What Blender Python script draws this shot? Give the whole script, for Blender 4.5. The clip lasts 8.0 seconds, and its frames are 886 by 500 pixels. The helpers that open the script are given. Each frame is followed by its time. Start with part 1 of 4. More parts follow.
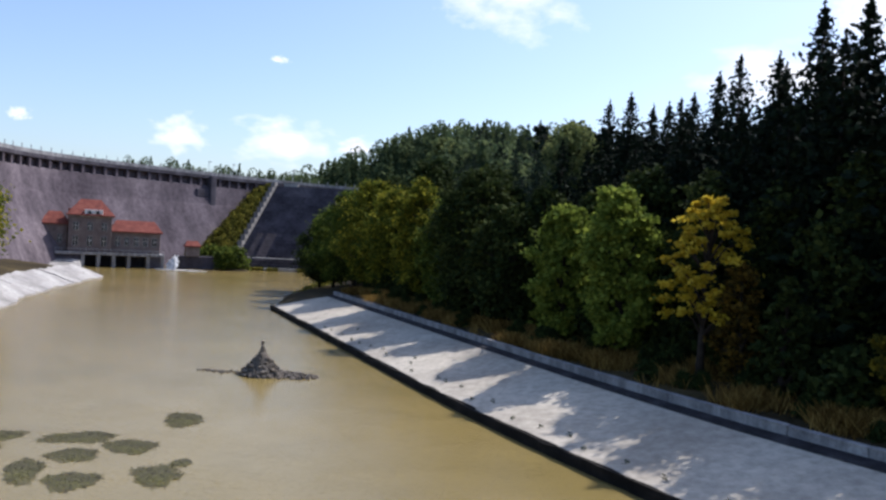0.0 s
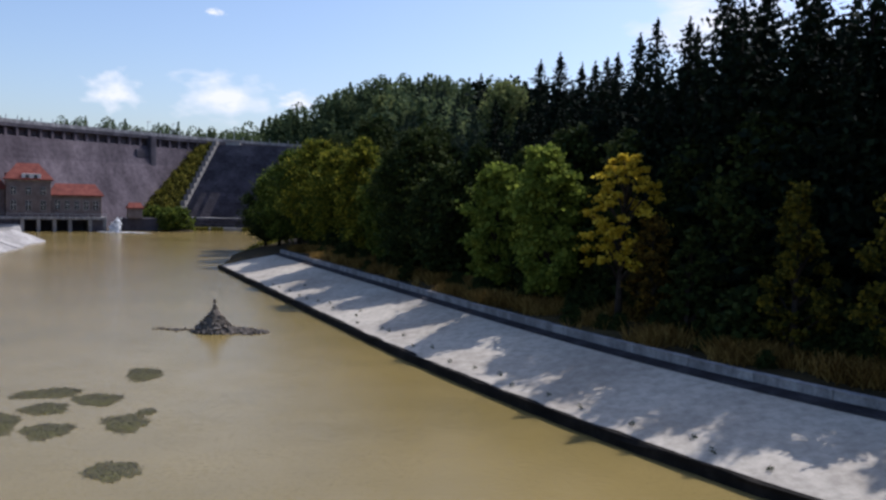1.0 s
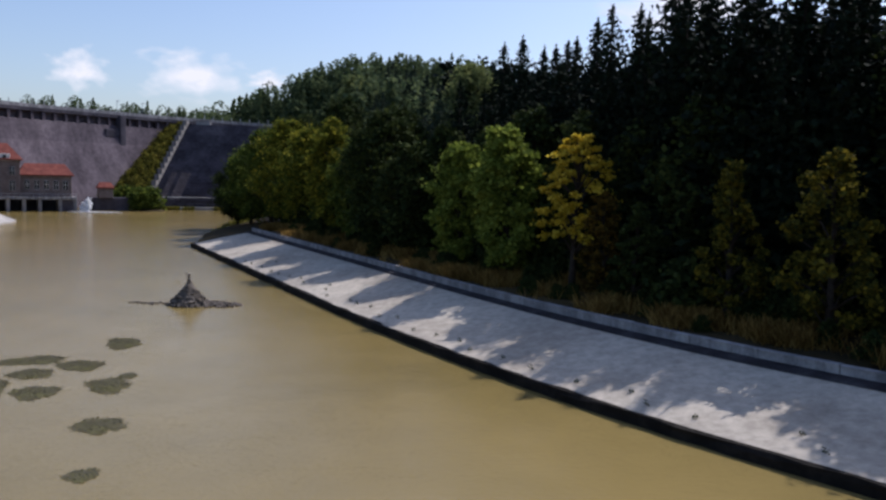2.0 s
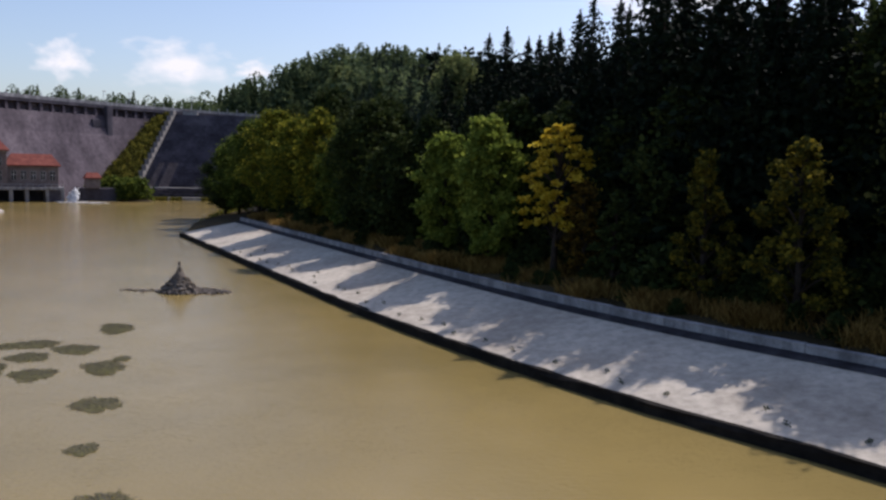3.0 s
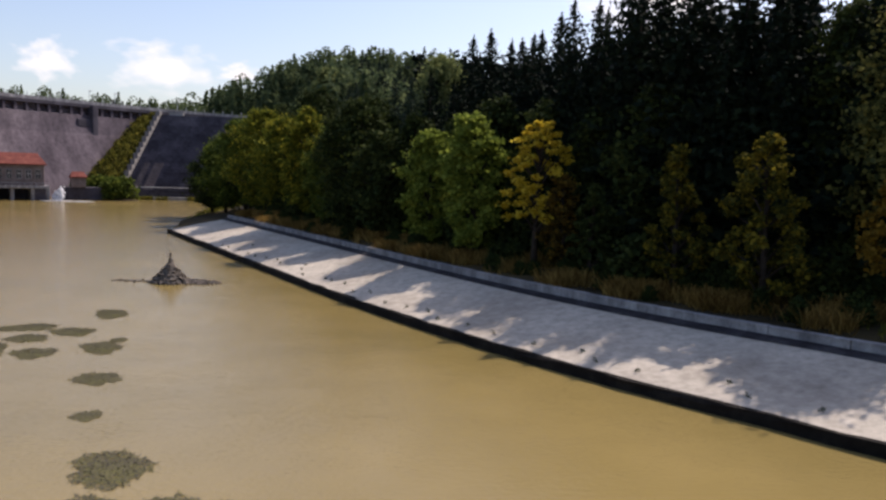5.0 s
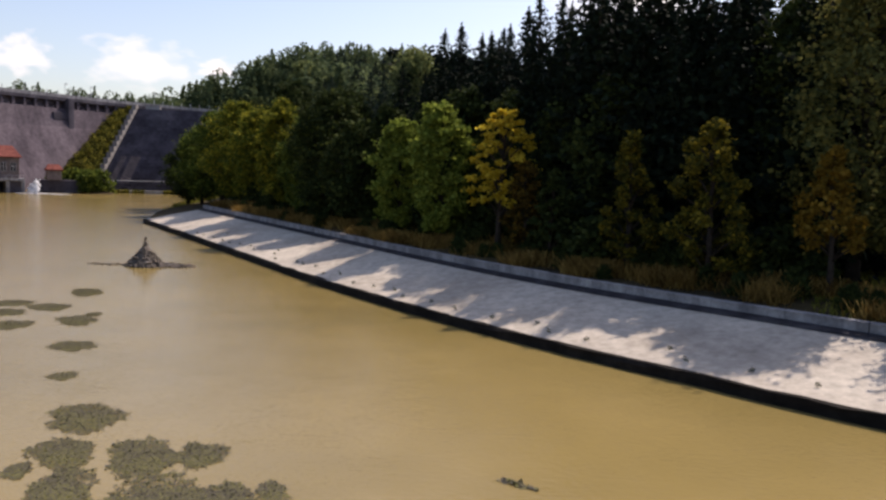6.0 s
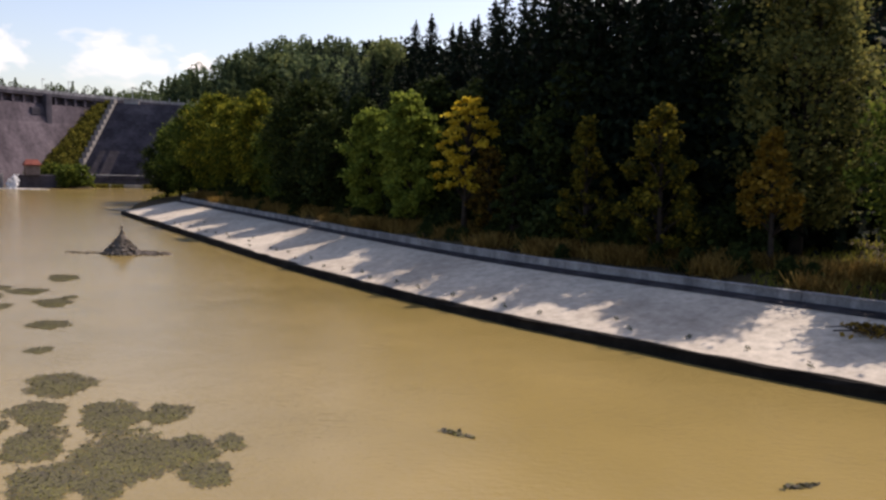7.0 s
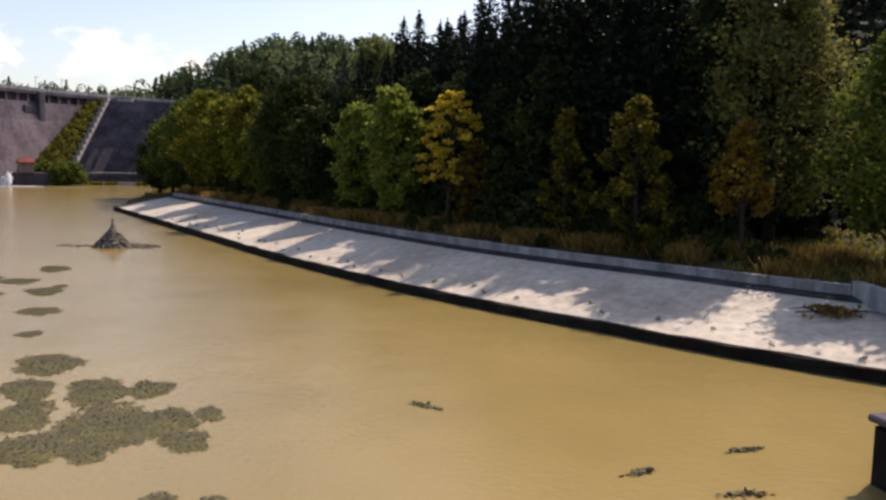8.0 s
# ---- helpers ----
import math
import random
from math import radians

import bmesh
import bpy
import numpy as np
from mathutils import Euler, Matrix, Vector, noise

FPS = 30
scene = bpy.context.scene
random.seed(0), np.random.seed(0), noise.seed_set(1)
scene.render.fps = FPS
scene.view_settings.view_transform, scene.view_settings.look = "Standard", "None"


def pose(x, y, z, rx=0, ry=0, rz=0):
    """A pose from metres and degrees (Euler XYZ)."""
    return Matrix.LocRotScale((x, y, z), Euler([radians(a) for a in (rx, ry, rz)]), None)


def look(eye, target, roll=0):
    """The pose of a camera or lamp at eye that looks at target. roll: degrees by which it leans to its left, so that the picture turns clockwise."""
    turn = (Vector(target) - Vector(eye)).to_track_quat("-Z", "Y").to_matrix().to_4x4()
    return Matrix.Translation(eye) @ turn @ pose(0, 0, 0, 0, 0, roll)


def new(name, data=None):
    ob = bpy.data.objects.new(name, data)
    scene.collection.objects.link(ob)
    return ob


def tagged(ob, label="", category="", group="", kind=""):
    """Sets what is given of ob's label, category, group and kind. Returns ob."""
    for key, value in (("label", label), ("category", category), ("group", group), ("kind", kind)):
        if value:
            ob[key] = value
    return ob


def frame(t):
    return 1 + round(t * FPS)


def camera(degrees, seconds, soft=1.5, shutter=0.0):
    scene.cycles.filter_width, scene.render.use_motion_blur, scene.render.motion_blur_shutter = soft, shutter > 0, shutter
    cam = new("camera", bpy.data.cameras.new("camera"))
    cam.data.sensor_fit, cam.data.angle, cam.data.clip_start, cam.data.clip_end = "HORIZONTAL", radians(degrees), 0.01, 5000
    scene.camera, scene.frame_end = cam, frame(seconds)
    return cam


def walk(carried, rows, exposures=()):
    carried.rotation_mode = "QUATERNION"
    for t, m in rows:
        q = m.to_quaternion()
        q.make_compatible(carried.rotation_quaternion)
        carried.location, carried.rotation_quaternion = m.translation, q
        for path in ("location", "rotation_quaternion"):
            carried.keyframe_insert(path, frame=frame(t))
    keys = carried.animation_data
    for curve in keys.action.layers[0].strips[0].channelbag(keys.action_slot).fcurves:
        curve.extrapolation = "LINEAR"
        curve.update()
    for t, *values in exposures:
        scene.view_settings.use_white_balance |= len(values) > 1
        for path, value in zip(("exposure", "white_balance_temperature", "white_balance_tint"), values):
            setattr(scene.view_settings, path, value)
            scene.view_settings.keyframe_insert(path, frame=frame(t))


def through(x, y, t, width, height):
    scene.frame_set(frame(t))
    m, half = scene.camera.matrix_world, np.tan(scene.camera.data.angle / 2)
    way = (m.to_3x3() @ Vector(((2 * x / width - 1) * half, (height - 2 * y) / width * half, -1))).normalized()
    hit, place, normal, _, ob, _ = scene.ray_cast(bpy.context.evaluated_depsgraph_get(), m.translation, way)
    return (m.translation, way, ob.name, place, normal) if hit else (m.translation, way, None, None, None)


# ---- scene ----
cam = camera(56.94, 8.0, soft=2.6)
PATH = [
    (0, (-7.16, 18.68, 13.06), (-16.99, 67.70, 12.50), 3.00),
    (0.5, (-6.48, 16.10, 13.15), (-14.24, 65.46, 11.14), 2.20),
    (1, (-5.66, 13.97, 13.61), (-12.15, 63.43, 10.31), 1.57),
    (1.5, (-4.92, 11.83, 13.56), (-10.45, 61.37, 9.56), 1.51),
    (3, (-3.89, 8.22, 13.38), (-7.96, 57.80, 8.33), 1.44),
    (3.5, (-3.92, 7.73, 13.38), (-7.88, 57.32, 8.29), 1.51),
    (4, (-3.97, 7.35, 13.28), (-7.90, 56.95, 8.27), 1.55),
    (5.5, (-3.10, 4.01, 11.85), (-5.59, 53.73, 7.16), 2.02),
    (6, (-2.23, 2.52, 11.30), (-4.10, 52.25, 6.49), 2.10),
    (6.5, (-1.20, 1.20, 10.94), (-2.52, 50.93, 6.00), 1.76),
    (7, (-0.43, -0.28, 10.71), (-1.34, 49.44, 5.50), 1.50),
    (7.5, (0.05, -1.35, 10.40), (-0.52, 48.37, 5.12), 1.43),
    (8, (0.75, -1.97, 10.22), (0.09, 47.73, 4.88), 1.28),
]
walk(cam, [(t, look(eye, target, roll)) for t, eye, target, roll in PATH],
     exposures=[(0, 0.32, 5900, 14), (0.6, 0.14, 5780, 15), (1.5, -0.12, 5800, 17), (3.0, -0.04, 6150, 19), (4.2, 0.08, 6420, 20), (5.5, 0.26, 6780, 21), (7.0, 0.32, 7050, 22), (8.0, 0.44, 7150, 22)])

# ---- sky and sun ----
SUN_EL, SUN_AZ = 50.5, 42.0          # the sun stands behind the wooded bank, over the valley's head
world = bpy.data.worlds.new("world")
scene.world = world
world.use_nodes = True
wn = world.node_tree.nodes
sky = wn.new("ShaderNodeTexSky")
sky.sky_type, sky.sun_disc = "NISHITA", False
sky.sun_elevation, sky.sun_rotation = radians(SUN_EL), radians(SUN_AZ)
sky.air_density, sky.dust_density, sky.ozone_density = 1.0, 1.6, 1.6
wn["Background"].inputs["Strength"].default_value = 0.15
world.node_tree.links.new(sky.outputs[0], wn["Background"].inputs[0])
sun = new("sun", bpy.data.lights.new("sun", "SUN"))
sun.data.energy, sun.data.angle, sun.data.color = 4.2, radians(0.55), (1.0, 0.93, 0.82)
sun.matrix_world = look((0, 0, 0), (-math.sin(radians(SUN_AZ)) * math.cos(radians(SUN_EL)),
                                    -math.cos(radians(SUN_AZ)) * math.cos(radians(SUN_EL)), -math.sin(radians(SUN_EL))))

# ---- materials ----
def node_mat(name):
    m = bpy.data.materials.new(name)
    m.use_nodes = True
    nt = m.node_tree
    return m, nt, nt.nodes["Principled BSDF"], nt.nodes["Material Output"]


def tex_noise(nt, scale, detail=4, rough=0.55, coord="Object", stretch=None):
    tc = nt.nodes.new("ShaderNodeTexCoord")
    n = nt.nodes.new("ShaderNodeTexNoise")
    n.inputs["Scale"].default_value, n.inputs["Detail"].default_value = scale, detail
    n.inputs["Roughness"].default_value = rough
    if stretch:
        mp = nt.nodes.new("ShaderNodeMapping")
        mp.inputs["Scale"].default_value = stretch
        nt.links.new(tc.outputs[coord], mp.inputs[0])
        nt.links.new(mp.outputs[0], n.inputs["Vector"])
    else:
        nt.links.new(tc.outputs[coord], n.inputs["Vector"])
    return n.outputs["Fac"]


def ramp(nt, fac, stops):
    r = nt.nodes.new("ShaderNodeValToRGB")
    while len(r.color_ramp.elements) < len(stops):
        r.color_ramp.elements.new(0.5)
    for e, (p, c) in zip(r.color_ramp.elements, stops):
        e.position, e.color = p, (*c, 1)
    nt.links.new(fac, r.inputs[0])
    return r.outputs[0]


def mix(nt, a, b, fac, mode="MIX"):
    n = nt.nodes.new("ShaderNodeMix")
    n.data_type, n.blend_type = "RGBA", mode
    if isinstance(fac, float):
        n.inputs[0].default_value = fac
    else:
        nt.links.new(fac, n.inputs[0])
    for sock, v in ((n.inputs[6], a), (n.inputs[7], b)):
        if isinstance(v, tuple):
            sock.default_value = (*v, 1)
        else:
            nt.links.new(v, sock)
    return n.outputs[2]


def bump(nt, bsdf, fac, strength, dist):
    b = nt.nodes.new("ShaderNodeBump")
    b.inputs["Strength"].default_value, b.inputs["Distance"].default_value = strength, dist
    nt.links.new(fac, b.inputs["Height"])
    nt.links.new(b.outputs[0], bsdf.inputs["Normal"])


def stony(name, dark, mid, light, coarse, fine, rough=0.9, streak=None, relief=0.03):
    """Mineral surface: broad stains, fine grain, optional streaks running down."""
    m, nt, b, _ = node_mat(name)
    a = ramp(nt, tex_noise(nt, coarse, 5, 0.62), [(0.3, dark), (0.52, mid), (0.75, light)])
    g = tex_noise(nt, fine, 3, 0.7)
    c = mix(nt, a, ramp(nt, g, [(0.3, (0.55, 0.55, 0.55)), (0.7, (1.25, 1.25, 1.25))]), 0.6, "MULTIPLY")
    if streak:
        s = ramp(nt, tex_noise(nt, 1.0, 4, 0.6, "Object", streak), [(0.42, (0.55, 0.55, 0.57)), (0.62, (1.1, 1.1, 1.1))])
        c = mix(nt, c, s, 0.75, "MULTIPLY")
    nt.links.new(c, b.inputs["Base Color"])
    b.inputs["Roughness"].default_value = rough
    b.inputs["Specular IOR Level"].default_value = 0.5 if rough < 0.6 else 0.12
    bump(nt, b, g, 0.5, relief)
    return m


def leafy(name, tones, through=0.35):
    """Leaves: tone by island, part of the light passes through them."""
    m, nt, b, out = node_mat(name)
    g = nt.nodes.new("ShaderNodeNewGeometry")
    n = tex_noise(nt, 0.35, 2, 0.5)
    add = nt.nodes.new("ShaderNodeMath")
    add.operation = "MULTIPLY_ADD"
    add.inputs[1].default_value, add.inputs[2].default_value = 0.55, 0.0
    nt.links.new(g.outputs["Random Per Island"], add.inputs[0])
    add2 = nt.nodes.new("ShaderNodeMath")
    add2.operation = "MULTIPLY_ADD"
    add2.inputs[1].default_value = 0.45
    nt.links.new(n, add2.inputs[0])
    nt.links.new(add.outputs[0], add2.inputs[2])
    c = ramp(nt, add2.outputs[0], [(0.2 + 0.6 * i / (len(tones) - 1), t) for i, t in enumerate(tones)])
    nt.links.new(c, b.inputs["Base Color"])
    b.inputs["Roughness"].default_value = 0.8
    b.inputs["Specular IOR Level"].default_value = 0.06
    tr = nt.nodes.new("ShaderNodeBsdfTranslucent")
    nt.links.new(c, tr.inputs[0])
    ms = nt.nodes.new("ShaderNodeMixShader")
    ms.inputs[0].default_value = through
    nt.links.new(b.outputs[0], ms.inputs[1])
    nt.links.new(tr.outputs[0], ms.inputs[2])
    nt.links.new(ms.outputs[0], out.inputs[0])
    return m


def muddy_water():
    m, nt, b, _ = node_mat("muddy_water")
    c = ramp(nt, tex_noise(nt, 0.035, 4, 0.6), [(0.35, (0.20, 0.150, 0.052)), (0.65, (0.27, 0.200, 0.073))])
    nt.links.new(c, b.inputs["Base Color"])
    b.inputs["Roughness"].default_value = 0.13
    b.inputs["IOR"].default_value = 1.333
    r1 = tex_noise(nt, 2.2, 3, 0.6, "Object", (1.0, 1.6, 1.0))
    r2 = tex_noise(nt, 0.25, 2, 0.5)
    mu = nt.nodes.new("ShaderNodeMath")
    mu.operation = "MULTIPLY"
    nt.links.new(r1, mu.inputs[0])
    nt.links.new(r2, mu.inputs[1])
    fine = tex_noise(nt, 7.0, 2, 0.5, "Object", (1.0, 1.8, 1.0))
    ad = nt.nodes.new("ShaderNodeMath")
    ad.operation = "MULTIPLY_ADD"
    ad.inputs[1].default_value = 0.20
    nt.links.new(fine, ad.inputs[0])
    nt.links.new(mu.outputs[0], ad.inputs[2])
    bump(nt, b, ad.outputs[0], 0.6, 0.10)
    return m


WATER = muddy_water()
CONCRETE = stony("pale_concrete", (0.34, 0.30, 0.245), (0.47, 0.42, 0.345), (0.57, 0.52, 0.43), 0.12, 1.3, 0.9, None, 0.02)
PARAPET = stony("grey_concrete", (0.24, 0.235, 0.24), (0.33, 0.325, 0.325), (0.42, 0.41, 0.40), 0.35, 4.0, 0.9, (0.9, 0.9, 0.1))
KERB = stony("wet_dark_stone", (0.008, 0.007, 0.006), (0.015, 0.013, 0.011), (0.032, 0.027, 0.022), 0.6, 3.0, 0.9)
DAMSTONE = stony("dam_masonry", (0.095, 0.078, 0.090), (0.140, 0.116, 0.131), (0.195, 0.163, 0.176), 0.05, 0.8, 0.95, (0.16, 0.16, 0.012), 0.1)
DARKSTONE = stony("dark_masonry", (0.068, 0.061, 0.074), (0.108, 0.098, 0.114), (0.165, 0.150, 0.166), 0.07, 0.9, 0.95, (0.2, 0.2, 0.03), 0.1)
PALESTONE = stony("pale_stone", (0.22, 0.21, 0.195), (0.36, 0.34, 0.32), (0.50, 0.48, 0.45), 0.2, 2.0, 0.9)
HOUSESTONE = stony("house_stone", (0.13, 0.105, 0.10), (0.19, 0.155, 0.147), (0.25, 0.21, 0.197), 0.4, 2.2, 0.9)
ROOFTILE = stony("red_roof_tiles", (0.12, 0.040, 0.032), (0.19, 0.060, 0.046), (0.26, 0.092, 0.068), 0.5, 3.5, 0.85)
PLASTER = stony("white_plaster", (0.6, 0.58, 0.55), (0.72, 0.7, 0.67), (0.8, 0.78, 0.75), 0.6, 5.0, 0.85)
SHADOWED = stony("dark_glass", (0.012, 0.013, 0.015), (0.02, 0.021, 0.024), (0.03, 0.03, 0.033), 0.6, 3.0, 0.25)
STAIRSTONE = stony("grey_stair_stone", (0.16, 0.15, 0.14), (0.25, 0.235, 0.22), (0.34, 0.32, 0.30), 0.3, 2.0, 0.9)
ROCK = stony("pile_stone", (0.07, 0.06, 0.05), (0.14, 0.12, 0.10), (0.24, 0.21, 0.18), 1.2, 6.0, 0.9)
BARK = stony("bark", (0.02, 0.016, 0.013), (0.04, 0.032, 0.026), (0.07, 0.057, 0.048), 1.5, 9.0, 0.95)
SOIL = stony("soil_and_litter", (0.025, 0.019, 0.010), (0.050, 0.038, 0.018), (0.10, 0.075, 0.033), 0.12, 2.5, 0.95, None, 0.08)
METAL = stony("galvanised_metal", (0.35, 0.36, 0.37), (0.42, 0.43, 0.44), (0.5, 0.5, 0.52), 1.0, 8.0, 0.45)
FOAM = leafy("white_water", [(0.80, 0.82, 0.83), (0.88, 0.89, 0.90), (0.94, 0.94, 0.94)], 0.5)
GREEN = leafy("green_leaves", [(0.034, 0.056, 0.012), (0.084, 0.118, 0.021), (0.18, 0.215, 0.036)], 0.40)
YGREEN = leafy("yellow_green_leaves", [(0.048, 0.068, 0.012), (0.125, 0.142, 0.018), (0.34, 0.30, 0.03)], 0.42)
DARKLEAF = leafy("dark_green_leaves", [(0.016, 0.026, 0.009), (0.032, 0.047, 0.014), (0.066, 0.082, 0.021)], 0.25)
YELLOW = leafy("yellow_leaves", [(0.30, 0.22, 0.02), (0.52, 0.38, 0.026), (0.68, 0.54, 0.07)], 0.52)
OLIVE = leafy("olive_yellow_leaves", [(0.035, 0.042, 0.010), (0.085, 0.080, 0.014), (0.26, 0.20, 0.022)], 0.4)
LIGHTGREEN = leafy("fresh_green_leaves", [(0.08, 0.11, 0.018), (0.16, 0.21, 0.034), (0.27, 0.32, 0.055)], 0.45)
BIRCH = leafy("birch_leaves", [(0.06, 0.072, 0.026), (0.13, 0.135, 0.042), (0.25, 0.225, 0.06)], 0.45)
RAMPGREEN = leafy("ramp_scrub", [(0.05, 0.055, 0.012), (0.13, 0.125, 0.022), (0.27, 0.235, 0.04)], 0.4)
WILLOW = leafy("willow_leaves", [(0.075, 0.10, 0.04), (0.15, 0.18, 0.065), (0.25, 0.27, 0.095)], 0.42)
RUSSET = leafy("russet_leaves", [(0.035, 0.028, 0.010), (0.10, 0.068, 0.014), (0.22, 0.13, 0.02)], 0.4)
ORANGE = leafy("orange_brown_leaves", [(0.12, 0.075, 0.012), (0.21, 0.13, 0.018), (0.30, 0.19, 0.03)], 0.35)
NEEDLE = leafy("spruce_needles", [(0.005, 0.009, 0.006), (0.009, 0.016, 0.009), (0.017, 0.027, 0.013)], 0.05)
# distance haze is put into the next two colours, paler than the near foliage
FARNEEDLE = leafy("haze_paled_needles", [(0.016, 0.026, 0.018), (0.030, 0.046, 0.028), (0.055, 0.075, 0.042)], 0.12)
FARLEAF = leafy("haze_paled_leaves", [(0.048, 0.072, 0.036), (0.095, 0.128, 0.058), (0.155, 0.19, 0.08)], 0.38)
DRYGRASS = leafy("dry_grass", [(0.08, 0.046, 0.014), (0.20, 0.118, 0.030), (0.48, 0.33, 0.10)], 0.42)
LAWN = leafy("short_grass", [(0.07, 0.085, 0.014), (0.17, 0.17, 0.03), (0.30, 0.27, 0.055)], 0.45)
WEED = leafy("waterweed_leaves", [(0.080, 0.072, 0.062), (0.118, 0.108, 0.068), (0.178, 0.170, 0.055)], 0.1)


# ---- building helpers ----
def mesh_of(name, verts, faces, mat, smooth=False):
    me = bpy.data.meshes.new(name)
    me.from_pydata([tuple(v) for v in verts], [], faces)
    me.materials.append(mat)
    if smooth:
        me.polygons.foreach_set("use_smooth", [True] * len(me.polygons))
    me.update()
    return me


def quads_mesh(name, v, mat):
    """v: n x 4 x 3 array of loose quads."""
    n = len(v)
    me = bpy.data.meshes.new(name)
    me.vertices.add(4 * n)
    me.vertices.foreach_set("co", np.ascontiguousarray(v, dtype=np.float32).ravel())
    me.loops.add(4 * n)
    me.loops.foreach_set("vertex_index", np.arange(4 * n, dtype=np.int32))
    me.polygons.add(n)
    me.polygons.foreach_set("loop_start", np.arange(0, 4 * n, 4, dtype=np.int32))
    me.materials.append(mat)
    me.update(calc_edges=True)
    return me


def part(name, me, parent=None, label="", bevel=0.0):
    """One mesh object, from a mesh or a bmesh, under a thing or a part."""
    ob = new(name, me)
    if parent:
        ob.parent = parent
    if label:
        tagged(ob, label)
    return ob


def thing(name, label, category, loc=(0, 0, 0), group="", kind="", rz=0.0):
    ob = new(name)
    ob.matrix_world = pose(*loc, 0, 0, rz)
    return tagged(ob, label, category, group, kind)


def bm_mesh(name, bm, mat, smooth=False):
    me = bpy.data.meshes.new(name)
    bm.to_mesh(me)
    bm.free()
    me.materials.append(mat)
    if smooth:
        me.polygons.foreach_set("use_smooth", [True] * len(me.polygons))
    return me


def block(name, size, at, mat, bevel=0.05):
    """A bevelled block whose base centre is at the given place."""
    bm = bmesh.new()
    bmesh.ops.create_cube(bm, size=1)
    bmesh.ops.scale(bm, vec=size, verts=bm.verts)
    bmesh.ops.translate(bm, vec=(at[0], at[1], at[2] + size[2] / 2), verts=bm.verts)
    if bevel:
        bmesh.ops.bevel(bm, geom=bm.edges[:], offset=bevel, segments=1, affect="EDGES")
    return bm_mesh(name, bm, mat)


def tube(verts, faces, pts, radii, seg=7):
    """Adds a tapered tube along points to the lists."""
    base = len(verts)
    for i, (p, r) in enumerate(zip(pts, radii)):
        p = Vector(p)
        d = (Vector(pts[min(i + 1, len(pts) - 1)]) - Vector(pts[max(i - 1, 0)])).normalized()
        a = d.orthogonal().normalized()
        b = d.cross(a)
        for k in range(seg):
            t = 2 * math.pi * k / seg
            verts.append(p + (a * math.cos(t) + b * math.sin(t)) * r)
    for i in range(len(pts) - 1):
        for k in range(seg):
            j = (k + 1) % seg
            faces.append((base + i * seg + k, base + i * seg + j, base + (i + 1) * seg + j, base + (i + 1) * seg + k))
    faces.append(tuple(base + k for k in range(seg))[::-1])
    faces.append(tuple(base + (len(pts) - 1) * seg + k for k in range(seg)))


def leaf_quads(rng, centres, size, flat=0.0, aspect=1.0):
    """Small quads at the centres, turned at random; flat 1 lays them level."""
    n = len(centres)
    a = rng.normal(size=(n, 3))
    b = rng.normal(size=(n, 3))
    a[:, 2] *= 1 - flat
    b[:, 2] *= 1 - flat
    a /= np.linalg.norm(a, axis=1)[:, None] + 1e-9
    b -= a * (a * b).sum(1)[:, None]
    b /= np.linalg.norm(b, axis=1)[:, None] + 1e-9
    s = (size * rng.uniform(0.55, 1.25, n))[:, None]
    a, b = a * s * 0.5 * aspect, b * s * 0.5
    return np.stack([centres - a - 0.3 * b, centres - 0.2 * a + b, centres + a + 0.3 * b, centres + 0.2 * a - b], 1)


# ---- the bank's line: foot of the kerb, from the dam towards the weir ----
FOOT = [(-84, 181), (-75, 167.2), (-60, 144.4), (-45, 121.5), (-30, 98.6), (-18, 80.6), (-9, 68.2), (-2, 59.6), (4, 53.0),
        (9, 48.2), (13, 44.2), (17, 40.4), (22, 36.4), (28, 32.0), (36, 26)]


def spline(pts, step):
    out = []
    p = [np.array(q, float) for q in pts]
    p = [2 * p[0] - p[1]] + p + [2 * p[-1] - p[-2]]
    for i in range(1, len(p) - 2):
        n = max(2, int(np.linalg.norm(p[i + 1] - p[i]) / step))
        for k in range(n):
            t = k / n
            out.append(0.5 * (2 * p[i] + (p[i + 1] - p[i - 1]) * t + (2 * p[i - 1] - 5 * p[i] + 4 * p[i + 1] - p[i + 2]) * t * t
                              + (3 * p[i] - p[i - 1] - 3 * p[i + 1] + p[i + 2]) * t ** 3))
    out.append(p[-2])
    return np.array(out)


def normals(c):
    t = np.gradient(c, axis=0)
    t /= np.linalg.norm(t, axis=1)[:, None]
    return np.stack([-t[:, 1], t[:, 0]], 1)


BANK = spline(FOOT, 1.5)
BANK_N = normals(BANK)
SHORE = spline([(-60, 760), (-80, 560), (-80, 420), (-84, 330), (-89, 285), (-82, 240), (-75, 200), (-68, 168)] + FOOT[2:] + [(60, 10), (110, -20), (190, -60), (400, -160)], 4.0)
SHORE_N = normals(SHORE)
WIDTH = 11.0          # of the concrete slope, in plan
Z_KERB, Z_TOP, Z_WALL = 0.68, 2.65, 3.27
LEFT = spline([(-30, -80), (-48, 20), (-66, 80), (-92, 119), (-108, 146), (-119, 172), (-126, 190), (-150, 206), (-166, 222), (-176, 236),
               (-200, 250), (-260, 250)], 4.0)
LEFT_N = normals(LEFT)


